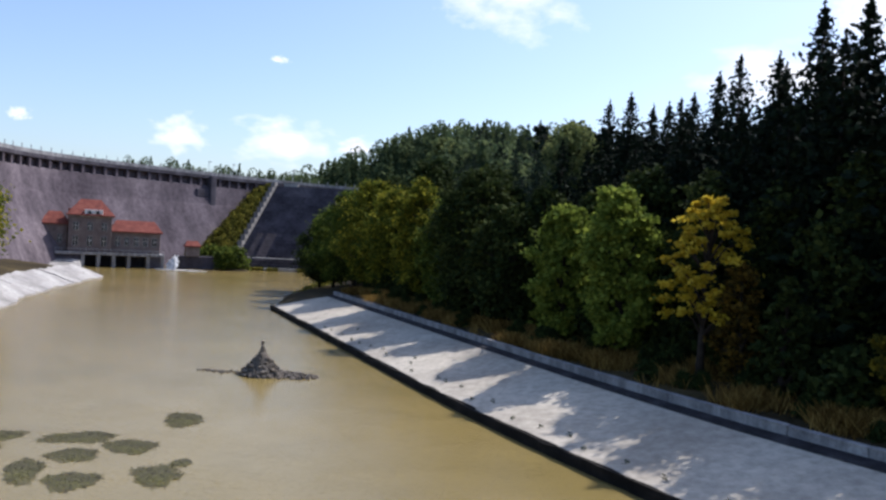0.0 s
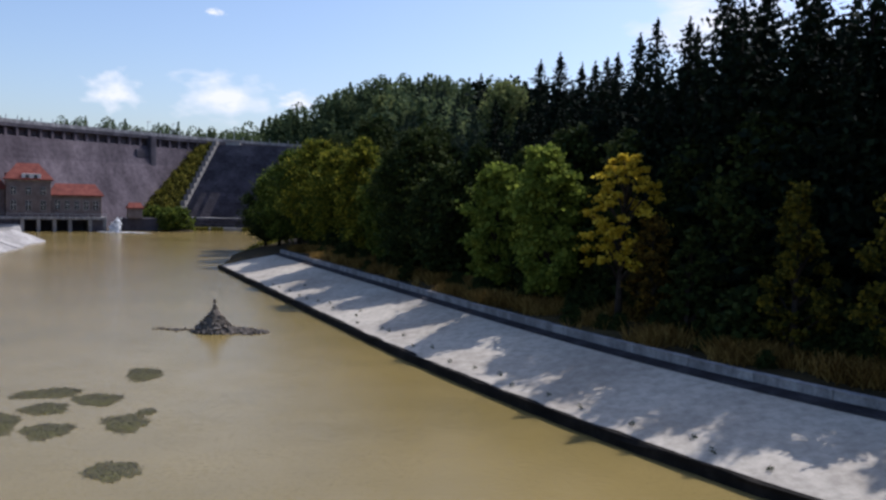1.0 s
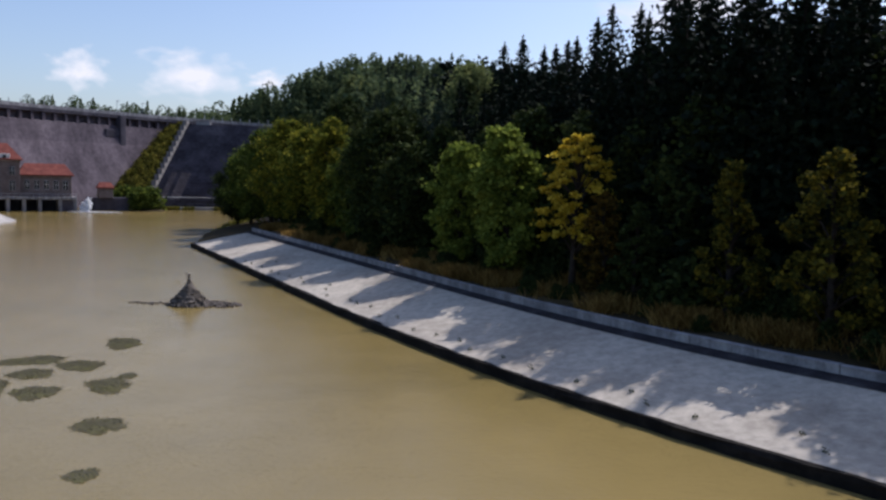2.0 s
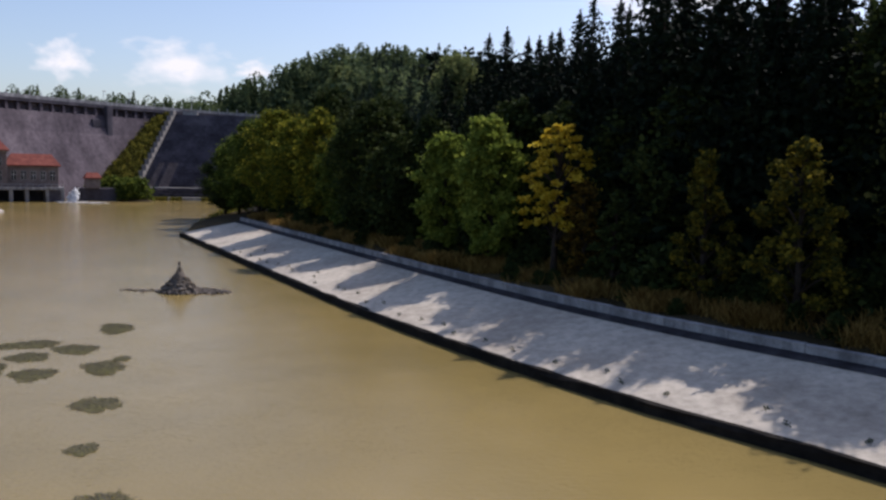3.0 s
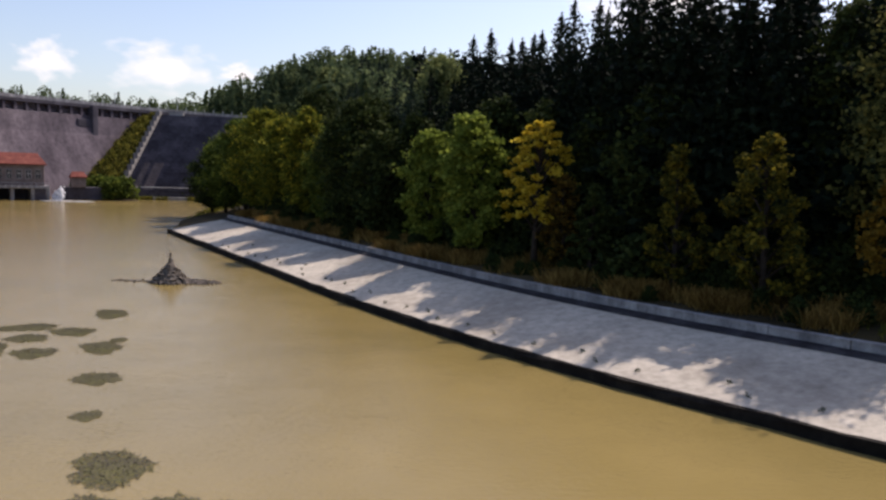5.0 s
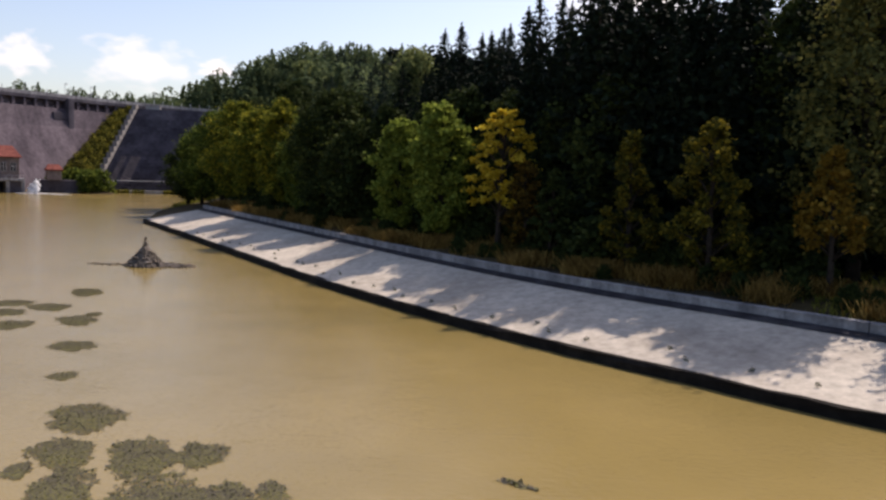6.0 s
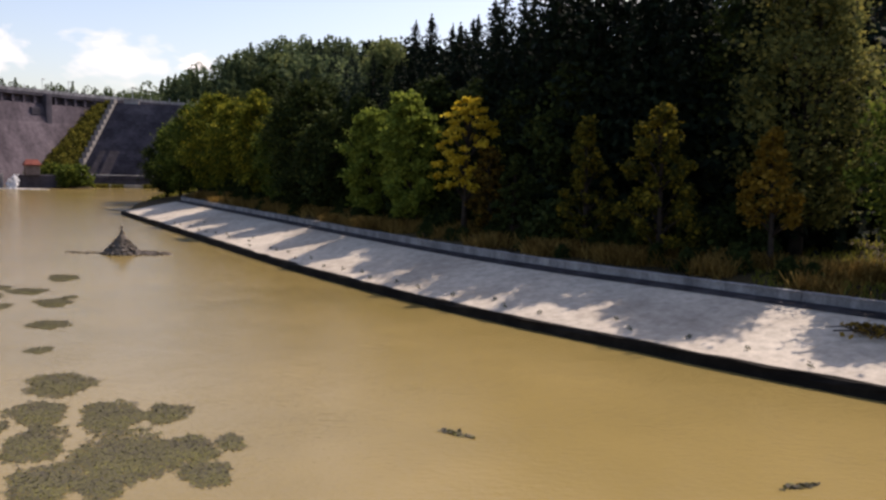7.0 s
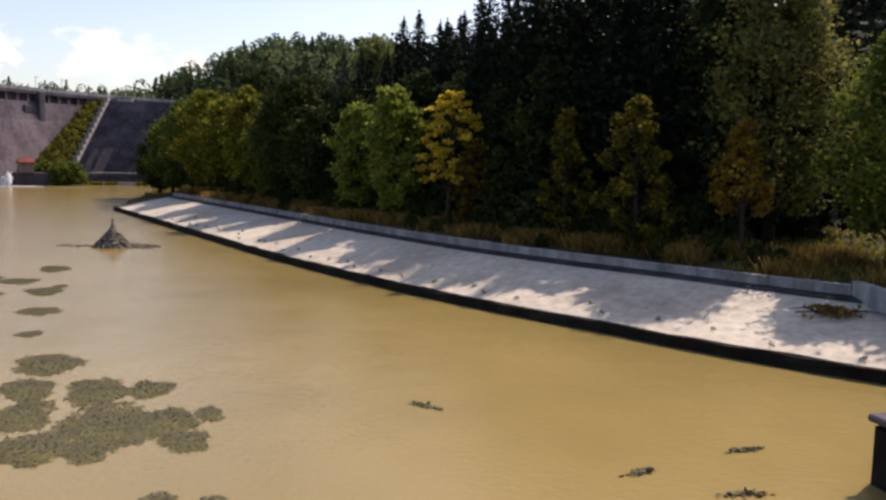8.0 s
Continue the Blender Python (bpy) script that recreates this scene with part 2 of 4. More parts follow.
def offset_from(c, n, x, y):
    """Signed distance from a line, positive on the side of its normal."""
    out = np.empty(len(x))
    for i in range(0, len(x), 4000):
        dx = x[i:i + 4000, None] - c[None, :, 0]
        dy = y[i:i + 4000, None] - c[None, :, 1]
        k = np.argmin(dx * dx + dy * dy, 1)
        r = np.arange(len(k))
        s = dx[r, k] * n[k, 0] + dy[r, k] * n[k, 1]
        out[i:i + 4000] = np.sign(s) * np.sqrt(dx[r, k] ** 2 + dy[r, k] ** 2)
    return out


def wave(x, y, s, p):
    return np.sin(x * s + p) * np.cos(y * s * 1.3 + 1.7 * p) + 0.5 * np.sin(x * s * 2.3 + y * s * 1.9 + p)


def ground_z(x, y):
    x, y = np.atleast_1d(np.asarray(x, float)), np.atleast_1d(np.asarray(y, float))
    d = offset_from(SHORE, SHORE_N, x, y)
    conc = (y < 153) & (x < 40)
    hill = np.interp(y - 0.5 * x, [60, 130, 180, 230, 330], [0.12, 0.16, 0.9, 2.8, 3.2]) * np.interp(x, [-75, -42, -12, 20], [1, 0.5, 0.22, 0.12])
    up = hill * np.interp(d, [18, 32, 60, 150, 320, 600], [0, 4, 18, 40, 52, 60])
    steep = np.clip((y - 150) / 45, 0, 1) * np.clip((-13 - x) / 34, 0, 1)
    up = np.maximum(up, steep * np.interp(d, [19, 34, 60, 120, 300], [0, 21, 37, 47, 52]) * (1 + 0.2 * np.clip((-38 - x) / 30, 0, 1)))
    prof = np.interp(d, [0, 11.3, 11.5, 14, 20, 32], [-1.6, -1.6, 2.95, 3.3, 3.9, 4.6]) + up
    nat = np.interp(d, [-2, 0, 2, 6, 12, 20, 32], [-1.6, -0.1, 0.9, 1.6, 2.6, 3.6, 4.6]) + up
    z = np.where(conc, prof, nat)
    open_ = np.clip((x - 24) / 18, 0, 1) * np.clip((95 - y) / 25, 0, 1)      # the meadow beyond the slope's end
    z = np.where(d > 11.4, z * (1 - open_) + np.interp(d, [11.4, 20, 90, 260, 500], [3.2, 3.6, 7, 62, 120]) * open_, z)
    z = z + np.where(d > 13, wave(x, y, 0.09, 0.4) * np.clip((d - 13) / 20, 0, 1) * 0.7, 0)
    e = offset_from(LEFT, LEFT_N, x, y)
    left = np.interp(e, [-1, 0, 3, 9, 60, 200, 500], [-1.6, 0.1, 1.8, 3.0, 5.0, 16, 26])
    z = np.where((e > -1.0) & (d < 0) & (x < 0), left, np.where(d > -2, z, -1.6))
    ridge = np.interp(x, [-600, -420, -300, -180, -60], [27, 42, 42, 35, 34]) * np.clip((y - 400) / 90, 0, 1)
    z = np.where(x < -40, np.maximum(z, ridge - 3), z)
    abut = np.interp(x, [-215, -185, -160, -140, -124, -107, -85, -40, 0], [-2, 12, 29, 38, 44, 51, 55, 55, 40]) * np.clip((y - 365) / 50, 0, 1) * np.clip((560 - y) / 60, 0, 1)
    z = np.where(x < 0, np.maximum(z, abut - 3), z)      # the wooded hill behind the dam's far end
    return z + np.where(d > 40, 80 * np.exp(-((x - 165) ** 2 + (y - 275) ** 2) / 5200.0), 0)


# ---- structure: ground, water ----
def axis(spans):
    out = []
    for a, b, s in spans:
        out += list(np.arange(a, b, s))
    return np.array(out + [spans[-1][1]])


gx = axis([(-2600, -700, 190), (-700, -220, 24), (-220, -70, 5), (-70, 60, 1.7), (60, 160, 6), (160, 700, 27), (700, 2600, 190)])
gy = axis([(-2600, -400, 220), (-400, -20, 19), (-20, 190, 1.9), (190, 420, 5), (420, 1000, 29), (1000, 3000, 200)])
GX, GY = np.meshgrid(gx, gy)
GZ = ground_z(GX.ravel(), GY.ravel())
nx, ny = len(gx), len(gy)
faces = [(j * nx + i, j * nx + i + 1, (j + 1) * nx + i + 1, (j + 1) * nx + i) for j in range(ny - 1) for i in range(nx - 1)]
ground = new("ground", mesh_of("ground", np.stack([GX.ravel(), GY.ravel(), GZ], 1), faces, SOIL, True))
tagged(ground, "brown soil and leaf litter rising into a wooded hillside", "ground", kind="structure")
wv = [(-700, -600, 0), (500, -600, 0), (500, 420, 0), (-700, 420, 0)]
water = new("water", mesh_of("water", wv, [(0, 1, 2, 3)], WATER))
tagged(water, "muddy tan-brown water with fine ripples", "water", kind="structure")


# ---- concrete slope, kerb and parapet along the bank ----
def strip(name, line, nrm, section, mat, smooth=False):
    """Sweeps a section of (offset, height) along a line."""
    v, f, k = [], [], len(section)
    for p, n in zip(line, nrm):
        for o, z in section:
            v.append((p[0] + n[0] * o, p[1] + n[1] * o, z))
    for i in range(len(line) - 1):
        for j in range(k - 1):
            a = i * k + j
            f.append((a, a + 1, a + k + 1, a + k))
    return mesh_of(name, v, f, mat, smooth)


END = len(BANK) - 1
while BANK[END][0] > 27.0:
    END -= 1
START = 0
while BANK[START][1] > 149:
    START += 1
B, BN = BANK[START:END + 1], BANK_N[START:END + 1]
slope = new("slope", strip("slope", B, BN, [(0.5, Z_KERB - 0.06)] + [(0.5 + i * 1.05, Z_KERB - 0.06 + (Z_TOP - Z_KERB) * i / 10) for i in range(1, 11)] + [(11.3, Z_TOP), (11.3, -1.0)], CONCRETE))
tagged(slope, "pale weathered concrete bank slope with leaf shadows", "embankment", kind="structure")
for o in slope.data.vertices:
    o.co.z += 0.03 * math.sin(o.co.x * 0.7 + o.co.y * 0.4)
rng = np.random.default_rng(3)
kv = strip("kerb", B, BN, [(0.2, -1.2), (0.2, 0.4), (0.24, Z_KERB), (0.62, Z_KERB + 0.02), (0.68, 0.4)], KERB)
for o in kv.vertices:
    o.co.x += rng.normal() * 0.06
    o.co.y += rng.normal() * 0.06
    o.co.z += rng.normal() * 0.035
kerb = tagged(new("kerb", kv), "dark wet stone kerb along the water's edge", "kerb", kind="structure")

# a darker strip swept along the slope's top edge, just below the parapet
GUTTER = stony("dark_strip_concrete", (0.018, 0.017, 0.019), (0.038, 0.036, 0.04), (0.08, 0.075, 0.078), 0.5, 3.0, 0.95)
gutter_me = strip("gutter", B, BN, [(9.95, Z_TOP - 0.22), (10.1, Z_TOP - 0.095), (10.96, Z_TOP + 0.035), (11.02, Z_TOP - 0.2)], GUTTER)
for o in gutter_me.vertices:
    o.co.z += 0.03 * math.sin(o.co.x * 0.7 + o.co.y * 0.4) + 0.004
gutter = tagged(new("gutter", gutter_me), "dark strip along the parapet's foot", "gutter", kind="structure")
parapet = thing("parapet", "low grey concrete parapet in jointed panels with a coping", "parapet", kind="structure")
seg = np.r_[0, np.cumsum(np.linalg.norm(np.diff(B + BN * WIDTH, axis=0), axis=1))]
PAN = 5.2
k = 0
corner = seg[np.argmax(B[:, 0] + BN[:, 0] * WIDTH > 24.5)]
PAN = corner / round(corner / PAN)
while (k + 1) * PAN < corner + 0.1:
    ss = np.linspace(k * PAN + 0.03, (k + 1) * PAN - 0.03, 4)
    c = np.stack([np.interp(ss, seg, B[:, 0] + BN[:, 0] * WIDTH), np.interp(ss, seg, B[:, 1] + BN[:, 1] * WIDTH)], 1)
    n = np.stack([np.interp(ss, seg, BN[:, 0]), np.interp(ss, seg, BN[:, 1])], 1)
    lift = 0.02 * math.sin(k * 2.1)
    sec = [(0, Z_TOP - 0.5), (0, Z_WALL - 0.12 + lift), (-0.07, Z_WALL - 0.10 + lift), (-0.07, Z_WALL + lift), (0.42, Z_WALL + 0.02 + lift), (0.42, Z_TOP - 0.5)]
    part("panel", strip("panel", c, n, sec, PARAPET), parapet)
    k += 1
WALL_END = c[-1]


# ---- wing wall at the slope's end and the weir pier ----
wing = thing("wing_wall", "grey concrete wing wall closing the end of the slope", "wall", kind="structure")
wv, wf = [], []
for u, ztop in ((0.0, 3.55), (0.35, 3.5), (0.7, 3.4), (1.0, 3.2)):
    q = WALL_END * (1 - u) + np.array([25.6, 33.5]) * u
    for w in (0.05, 0.65):
        wv += [(q[0] + w, q[1] + 0.1, -1.0), (q[0] + w, q[1] + 0.1, ztop)]
for i in range(3):
    a = i * 4
    wf += [(a, a + 1, a + 5, a + 4), (a + 1, a + 3, a + 7, a + 5), (a + 3, a + 2, a + 6, a + 7)]
wf += [(0, 2, 3, 1), (12, 13, 15, 14)]
part("wall_body", mesh_of("wall_body", wv, wf, PARAPET), wing)

pier = thing("weir_pier", "dark wet stone pier standing in the water", "pier", (18.4, 22.6, 0), rz=16)
bm = bmesh.new()
bmesh.ops.create_cube(bm, size=1)
bmesh.ops.scale(bm, vec=(6.4, 5.4, 3.9), verts=bm.verts)
bmesh.ops.bevel(bm, geom=bm.edges[:], offset=0.18, segments=2, affect="EDGES")
bmesh.ops.translate(bm, vec=(0, 0, 0.15), verts=bm.verts)
part("shaft", bm_mesh("shaft", bm, KERB), pier)
part("capstone", block("capstone", (6.6, 5.6, 0.25), (0, 0, 2.08), DARKSTONE, 0.06), pier, "dark worn capstone")

# ---- dam ----
CREST = spline([(-132, 148), (-151, 172), (-167, 198), (-174, 220), (-174, 242), (-166, 267), (-152, 296), (-137, 324), (-118, 348), (-92, 366), (-60, 380)], 3.0)
CREST_N = -normals(CREST)            # towards the camera's side
Z_CREST = 33.0
dam = thing("dam", "tall curved masonry dam with a colonnaded crest walkway", "dam", kind="structure")
face = [(0.0, Z_CREST - 4.2), (0.5, Z_CREST - 4.4), (2.2, 22.0), (5.8, 14.0), (10.0, 6.0), (13.5, -2.0)]
part("face", strip("face", CREST, CREST_N, [(-8.0, -2.0), (-8.0, Z_CREST - 0.4), (-1.2, Z_CREST - 0.4), (-1.2, Z_CREST - 4.2)] + face, DAMSTONE), dam, "streaked grey-mauve stone face")
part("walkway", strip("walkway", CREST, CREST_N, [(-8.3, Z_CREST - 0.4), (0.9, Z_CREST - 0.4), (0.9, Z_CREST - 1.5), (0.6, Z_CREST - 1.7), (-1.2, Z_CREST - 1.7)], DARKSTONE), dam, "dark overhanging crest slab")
part("parapet_wall", strip("parapet_wall", CREST, CREST_N, [(0.45, Z_CREST - 0.4), (0.45, Z_CREST + 0.75), (0.85, Z_CREST + 0.75), (0.85, Z_CREST - 0.4)], PARAPET), dam, "pale parapet on the crest")
seg = np.r_[0, np.cumsum(np.linalg.norm(np.diff(CREST, axis=0), axis=1))]
col = block("column", (0.9, 1.3, 2.6), (0, 0, 0), DAMSTONE, 0.08)
post = block("post", (0.22, 0.22, 1.3), (0, 0, 0), METAL, 0.03)
s = 2.0
while s < seg[-1]:
    x, y = np.interp(s, seg, CREST[:, 0]), np.interp(s, seg, CREST[:, 1])
    nx_, ny_ = np.interp(s, seg, CREST_N[:, 0]), np.interp(s, seg, CREST_N[:, 1])
    o = part("column", col, dam)
    o.matrix_world = pose(x - nx_ * 0.1, y - ny_ * 0.1, Z_CREST - 4.3, 0, 0, math.degrees(math.atan2(ny_, nx_)) + 90)
    o = part("railing_post", post, dam)
    o.matrix_world = pose(x + nx_ * 0.65, y + ny_ * 0.65, Z_CREST + 0.72)
    s += 4.2
# dark pilaster with a stained outlet block, and lamps on the crest
hood = part("outlet_hood", block("outlet_hood", (2.6, 3.4, 13.0), (0, 0, 0), DARKSTONE, 0.3), dam, "tall dark pilaster below the crest")
hood.matrix_world = pose(-151.0, 296.5, Z_CREST - 13.6, 0, 0, 64)
part("outlet_sill", block("outlet_sill", (5.5, 3.2, 3.0), (-4.0, 0.6, 5.0), DARKSTONE, 0.3), hood, "dark stained outlet block")
lamp_head = block("head", (0.5, 1.3, 0.28), (0, 0.35, 5.0), PLASTER, 0.08)
lamp_pole = block("pole", (0.16, 0.16, 5.0), (0, 0, 0), METAL, 0.02)
for x, y in ((-151.6, 297.0), (-146.6, 306.5), (-131.6, 329.5)):
    o = thing("street_lamp", "pale lamp on a short pole on the dam's crest", "lamp", (x - 1.2, y + 0.6, Z_CREST - 0.4), "crest lamps", rz=-60)
    part("pole", lamp_pole, o)
    part("head", lamp_head, o)

# ---- cascade spillway beside the dam, with its stair wall and green ramp ----
CB, CT = np.array([-130.0, 273.0]), np.array([-134.5, 319.0])      # foot and head of the stair
RIGHT = np.array([0.93, 0.30])
spill = thing("spillway", "dark masonry spillway wall in set-back courses", "spillway", kind="structure")
N = 30
BACK = np.array([-0.3, 0.93])
for i in range(N):
    z0, z1 = 31.0 * i / N, 31.0 * (i + 1) / N
    p, q = CB + (CT - CB) * i / N, CB + (CT - CB) * (i + 1) / N
    for w0, w1, mat in ((-0.4, 2.6, DARKSTONE), (2.6, 4.6, HOUSESTONE), (4.6, 6.0, DARKSTONE), (6.0, 9.4, HOUSESTONE), (9.4, 42, DARKSTONE)) if 2 < i < 12 else ((-0.4, 42, DARKSTONE),):
        v = []
        for e in (p, q + BACK * 1.2):
            for w in (w0, w1):
                v += [(*(e + RIGHT * w), z0 - 0.6 if i else -2.0), (*(e + RIGHT * w), z1)]
        part("course", mesh_of("course", v, [(0, 2, 3, 1), (1, 3, 7, 5), (0, 1, 5, 4), (2, 6, 7, 3)], mat), spill)
for zz, off, h in ((1.0, 3.0, 1.1), (4.2, 0.2, 0.35)):
    q = CB - np.array([-0.3, 0.93]) * off
    v, f = [], []
    for w in (0, 36):
        for dd in (0, 2.2):
            c = q + RIGHT * w + np.array([-0.3, 0.93]) * dd
            v += [(*c, zz - h if zz < 2 else zz - 0.3), (*c, zz)]
    part("ledge", mesh_of("ledge", v, [(0, 4, 5, 1), (1, 5, 7, 3), (0, 1, 3, 2), (4, 6, 7, 5)], PALESTONE), spill, "pale stone ledge")
stair = thing("stair_wall", "pale stepped stone wall climbing beside the spillway", "wall", kind="structure")
for i in range(15):
    a, b = i / 15, (i + 1) / 15
    pa, pb = CB + (CT - CB) * a, CB + (CT - CB) * b
    c = (pa + pb) / 2 - RIGHT * 0.9
    o = part("step", block("step", (1.6, np.linalg.norm(pb - pa) + 0.3, 4.2), (0, 0, 0), STAIRSTONE, 0.06), stair)
    o.matrix_world = pose(c[0], c[1], 31 * b - 2.9, 0, 0, math.degrees(math.atan2(*(CT - CB)[::-1])) - 90)
gate = thing("gatehouse", "small pale stone gate block at the head of the spillway", "gatehouse", (CT[0] + 4.5, CT[1] + 3, 29.5), rz=18)
part("body", block("body", (5.5, 4, 3.0), (0, 0, 0), PALESTONE, 0.1), gate)
part("roof", block("roof", (6.2, 4.6, 0.4), (0, 0, 3.0), PARAPET, 0.08), gate)

rv, rf = [], []
for i in range(25):
    a = i / 24
    p = CB + (CT - CB) * a - RIGHT * 1.6
    for w in range(7):
        q = p - RIGHT * w * (2.7 - 1.4 * a)
        rv.append((q[0], q[1], 31 * a ** 0.95 - 0.35 * w + 0.3 * math.sin(3 * w + i)))
for i in range(24):
    for w in range(6):
        rf.append((i * 7 + w, i * 7 + w + 1, i * 7 + w + 8, i * 7 + w + 7))
ramp_ob = tagged(new("embankment_ramp", mesh_of("embankment_ramp", rv, rf, SOIL, True)), "earth ramp between dam face and stair", "embankment", kind="structure")


# ---- powerhouse ----
def gable(name, w, d, h, over, mat, hip=0.0):
    """A pitched roof with its ridge along x; hip draws the ridge's ends in."""
    v = [(-w / 2 - over, -d / 2 - over, 0), (w / 2 + over, -d / 2 - over, 0), (w / 2 + over, d / 2 + over, 0), (-w / 2 - over, d / 2 + over, 0),
         (-w / 2 - over + hip, 0, h), (w / 2 + over - hip, 0, h)]
    v += [(x, y, z - 0.35) for x, y, z in v[:4]]
    f = [(0, 1, 5, 4), (2, 3, 4, 5), (1, 2, 5), (3, 0, 4), (6, 7, 1, 0), (7, 8, 2, 1), (8, 9, 3, 2), (9, 6, 0, 3), (9, 8, 7, 6)]
    return mesh_of(name, v, f, mat)


def window(parent, x, y, z, w, h):
    fr = part("window", block("window", (w + 0.4, 0.3, h + 0.4), (x, y, z - 0.2), PARAPET, 0.03), parent, "pale stone window surround")
    part("pane", block("pane", (w, 0.12, h), (x, y - 0.14, z), SHADOWED, 0.0), fr)
    part("glazing_bar", block("glazing_bar", (0.12, 0.08, h), (x, y - 0.2, z), PLASTER, 0.0), fr)
    part("glazing_bar", block("glazing_bar", (w, 0.08, 0.12), (x, y - 0.2, z + h * 0.55), PLASTER, 0.0), fr)


PH = (-152.5, 236.5)
PS = 0.84
RZ = 36.0
house = thing("powerhouse", "stone powerhouse with red hipped roofs above the tailrace", "building", (*PH, 5.2 * PS), rz=RZ)
house.scale = (PS, PS, PS)
part("wall", block("wall", (14, 13, 12.6), (-5.5, 7, 0), HOUSESTONE, 0.1), house, "dark stone tower block")
o = part("roof", gable("roof", 14, 13, 5.6, 0.9, ROOFTILE, 4.5), house, "red tiled hipped roof")
o.location = (-5.5, 7, 12.95)
d = part("dormer", block("dormer", (6.0, 1.6, 2.0), (-4.6, 0.9, 12.8), PLASTER, 0.08), house, "white dormer front")
part("pane", block("pane", (1.1, 0.2, 1.1), (-5.9, 0.02, 13.3), SHADOWED, 0), d)
part("pane", block("pane", (1.1, 0.2, 1.1), (-3.3, 0.02, 13.3), SHADOWED, 0), d)
part("cornice", block("cornice", (14.7, 13.7, 0.5), (-5.5, 7, 12.2), PARAPET, 0.1), house, "grey stone cornice")
part("wall", block("wall", (16.5, 11, 7.4), (9.8, 7.2, 0), HOUSESTONE, 0.1), house, "dark stone machine hall")
o = part("roof", gable("roof", 16.5, 11, 4.0, 0.8, ROOFTILE, 2.5), house, "red tiled roof")
o.location = (9.8, 7.2, 7.75)
part("wall", block("wall", (8.5, 10, 9.2), (-17, 8.5, 0), HOUSESTONE, 0.1), house, "dark stone side block")
o = part("roof", gable("roof", 8.5, 10, 4.2, 0.7, ROOFTILE, 3.0), house, "red tiled hipped roof")
o.location = (-17, 8.5, 9.55)
part("chimney", block("chimney", (1.6, 1.6, 5.5), (-12.0, 5.0, 9.5), ROOFTILE, 0.08), house, "red brick chimney")
for i in range(5):
    window(house, 3.6 + i * 3.1, 1.72, 2.6, 1.4, 3.0)
for i in range(3):
    window(house, -10.2 + i * 4.6, 0.52, 2.2, 1.5, 3.2)
    window(house, -10.2 + i * 4.6, 0.52, 7.6, 1.5, 2.6)
for i in range(2):
    window(house, -19 + i * 3.8, 3.52, 3.0, 1.2, 2.6)

deck = thing("tailrace_deck", "concrete deck on pillars over dark tailrace openings", "deck", (*PH, 0), rz=RZ)
deck.scale = (PS, PS, PS)
part("slab", block("slab", (36, 13, 1.0), (1.5, 5.6, 4.2), PARAPET, 0.08), deck)
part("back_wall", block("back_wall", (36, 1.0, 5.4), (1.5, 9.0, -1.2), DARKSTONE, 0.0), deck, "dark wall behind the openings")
for x in (-7.5, -2.5, 2.5, 7.5, 14.0, 19.0):
    part("pillar", block("pillar", (1.2, 9.5, 5.4), (x, 4.2, -1.2), PARAPET, 0.1), deck)
part("end_wall", block("end_wall", (9.5, 9, 5.4), (-12.0, 4.5, -1.2), DARKSTONE, 0.1), deck)
part("end_wall", block("end_wall", (4.2, 9, 5.4), (16.6, 4.6, -1.2), DARKSTONE, 0.1), deck)
part("railing", block("railing", (36, 0.12, 0.12), (1.5, -0.6, 6.2), METAL, 0), deck)
for i in range(19):
    part("railing_post", block("railing_post", (0.1, 0.1, 1.05), (-16.3 + i * 1.98, -0.6, 5.2), METAL, 0), deck)
hut = thing("valve_hut", "small brick hut with a red roof beside the outlet", "hut", (-136.0, 257.0, 4.0), rz=34)
part("wall", block("wall", (4.2, 4, 3.0), (0, 0, 0), HOUSESTONE, 0.05), hut)
o = part("roof", gable("roof", 4.2, 4, 1.6, 0.4, ROOFTILE, 0.8), hut)
o.location = (0, 0, 3.3)
quay = thing("quay_wall", "dark stone quay wall beside the outlet", "wall", (-132.5, 258.5, 0), kind="structure", rz=32)
part("body", block("body", (17, 6, 5.2), (0, 2.5, -1.2), DARKSTONE, 0.1), quay)

# white water of the outlet
rng = np.random.default_rng(9)
spout = thing("outlet_jet", "white foaming water jet leaving the outlet", "water jet", (-136.6, 248.4, 0))
bm = bmesh.new()
for i in range(110):
    u = rng.uniform() ** 0.6
    r = 0.22 + 0.34 * u
    m = Matrix.Translation((rng.normal() * (0.25 + 0.55 * u), -2.6 * u + rng.normal() * 0.3, max(0.1, 4.4 * (1 - u * u) * rng.uniform(0.7, 1))))
    bmesh.ops.create_icosphere(bm, subdivisions=1, radius=r, matrix=m @ Matrix.Diagonal((1, 1, 1.2, 1)))
part("plume", bm_mesh("plume", bm, FOAM, True), spout)
bm = bmesh.new()
for i in range(150):
    m = Matrix.Translation((rng.normal() * 3.2 + 2.0, -3.0 + rng.normal() * 1.3, 0.04))
    bmesh.ops.create_icosphere(bm, subdivisions=1, radius=rng.uniform(0.4, 1.0), matrix=m @ Matrix.Diagonal((1.6, 0.8, 0.14, 1)))
tagged(part("foam", bm_mesh("foam", bm, FOAM, True), spout), "flat white foam", kind="stuff")

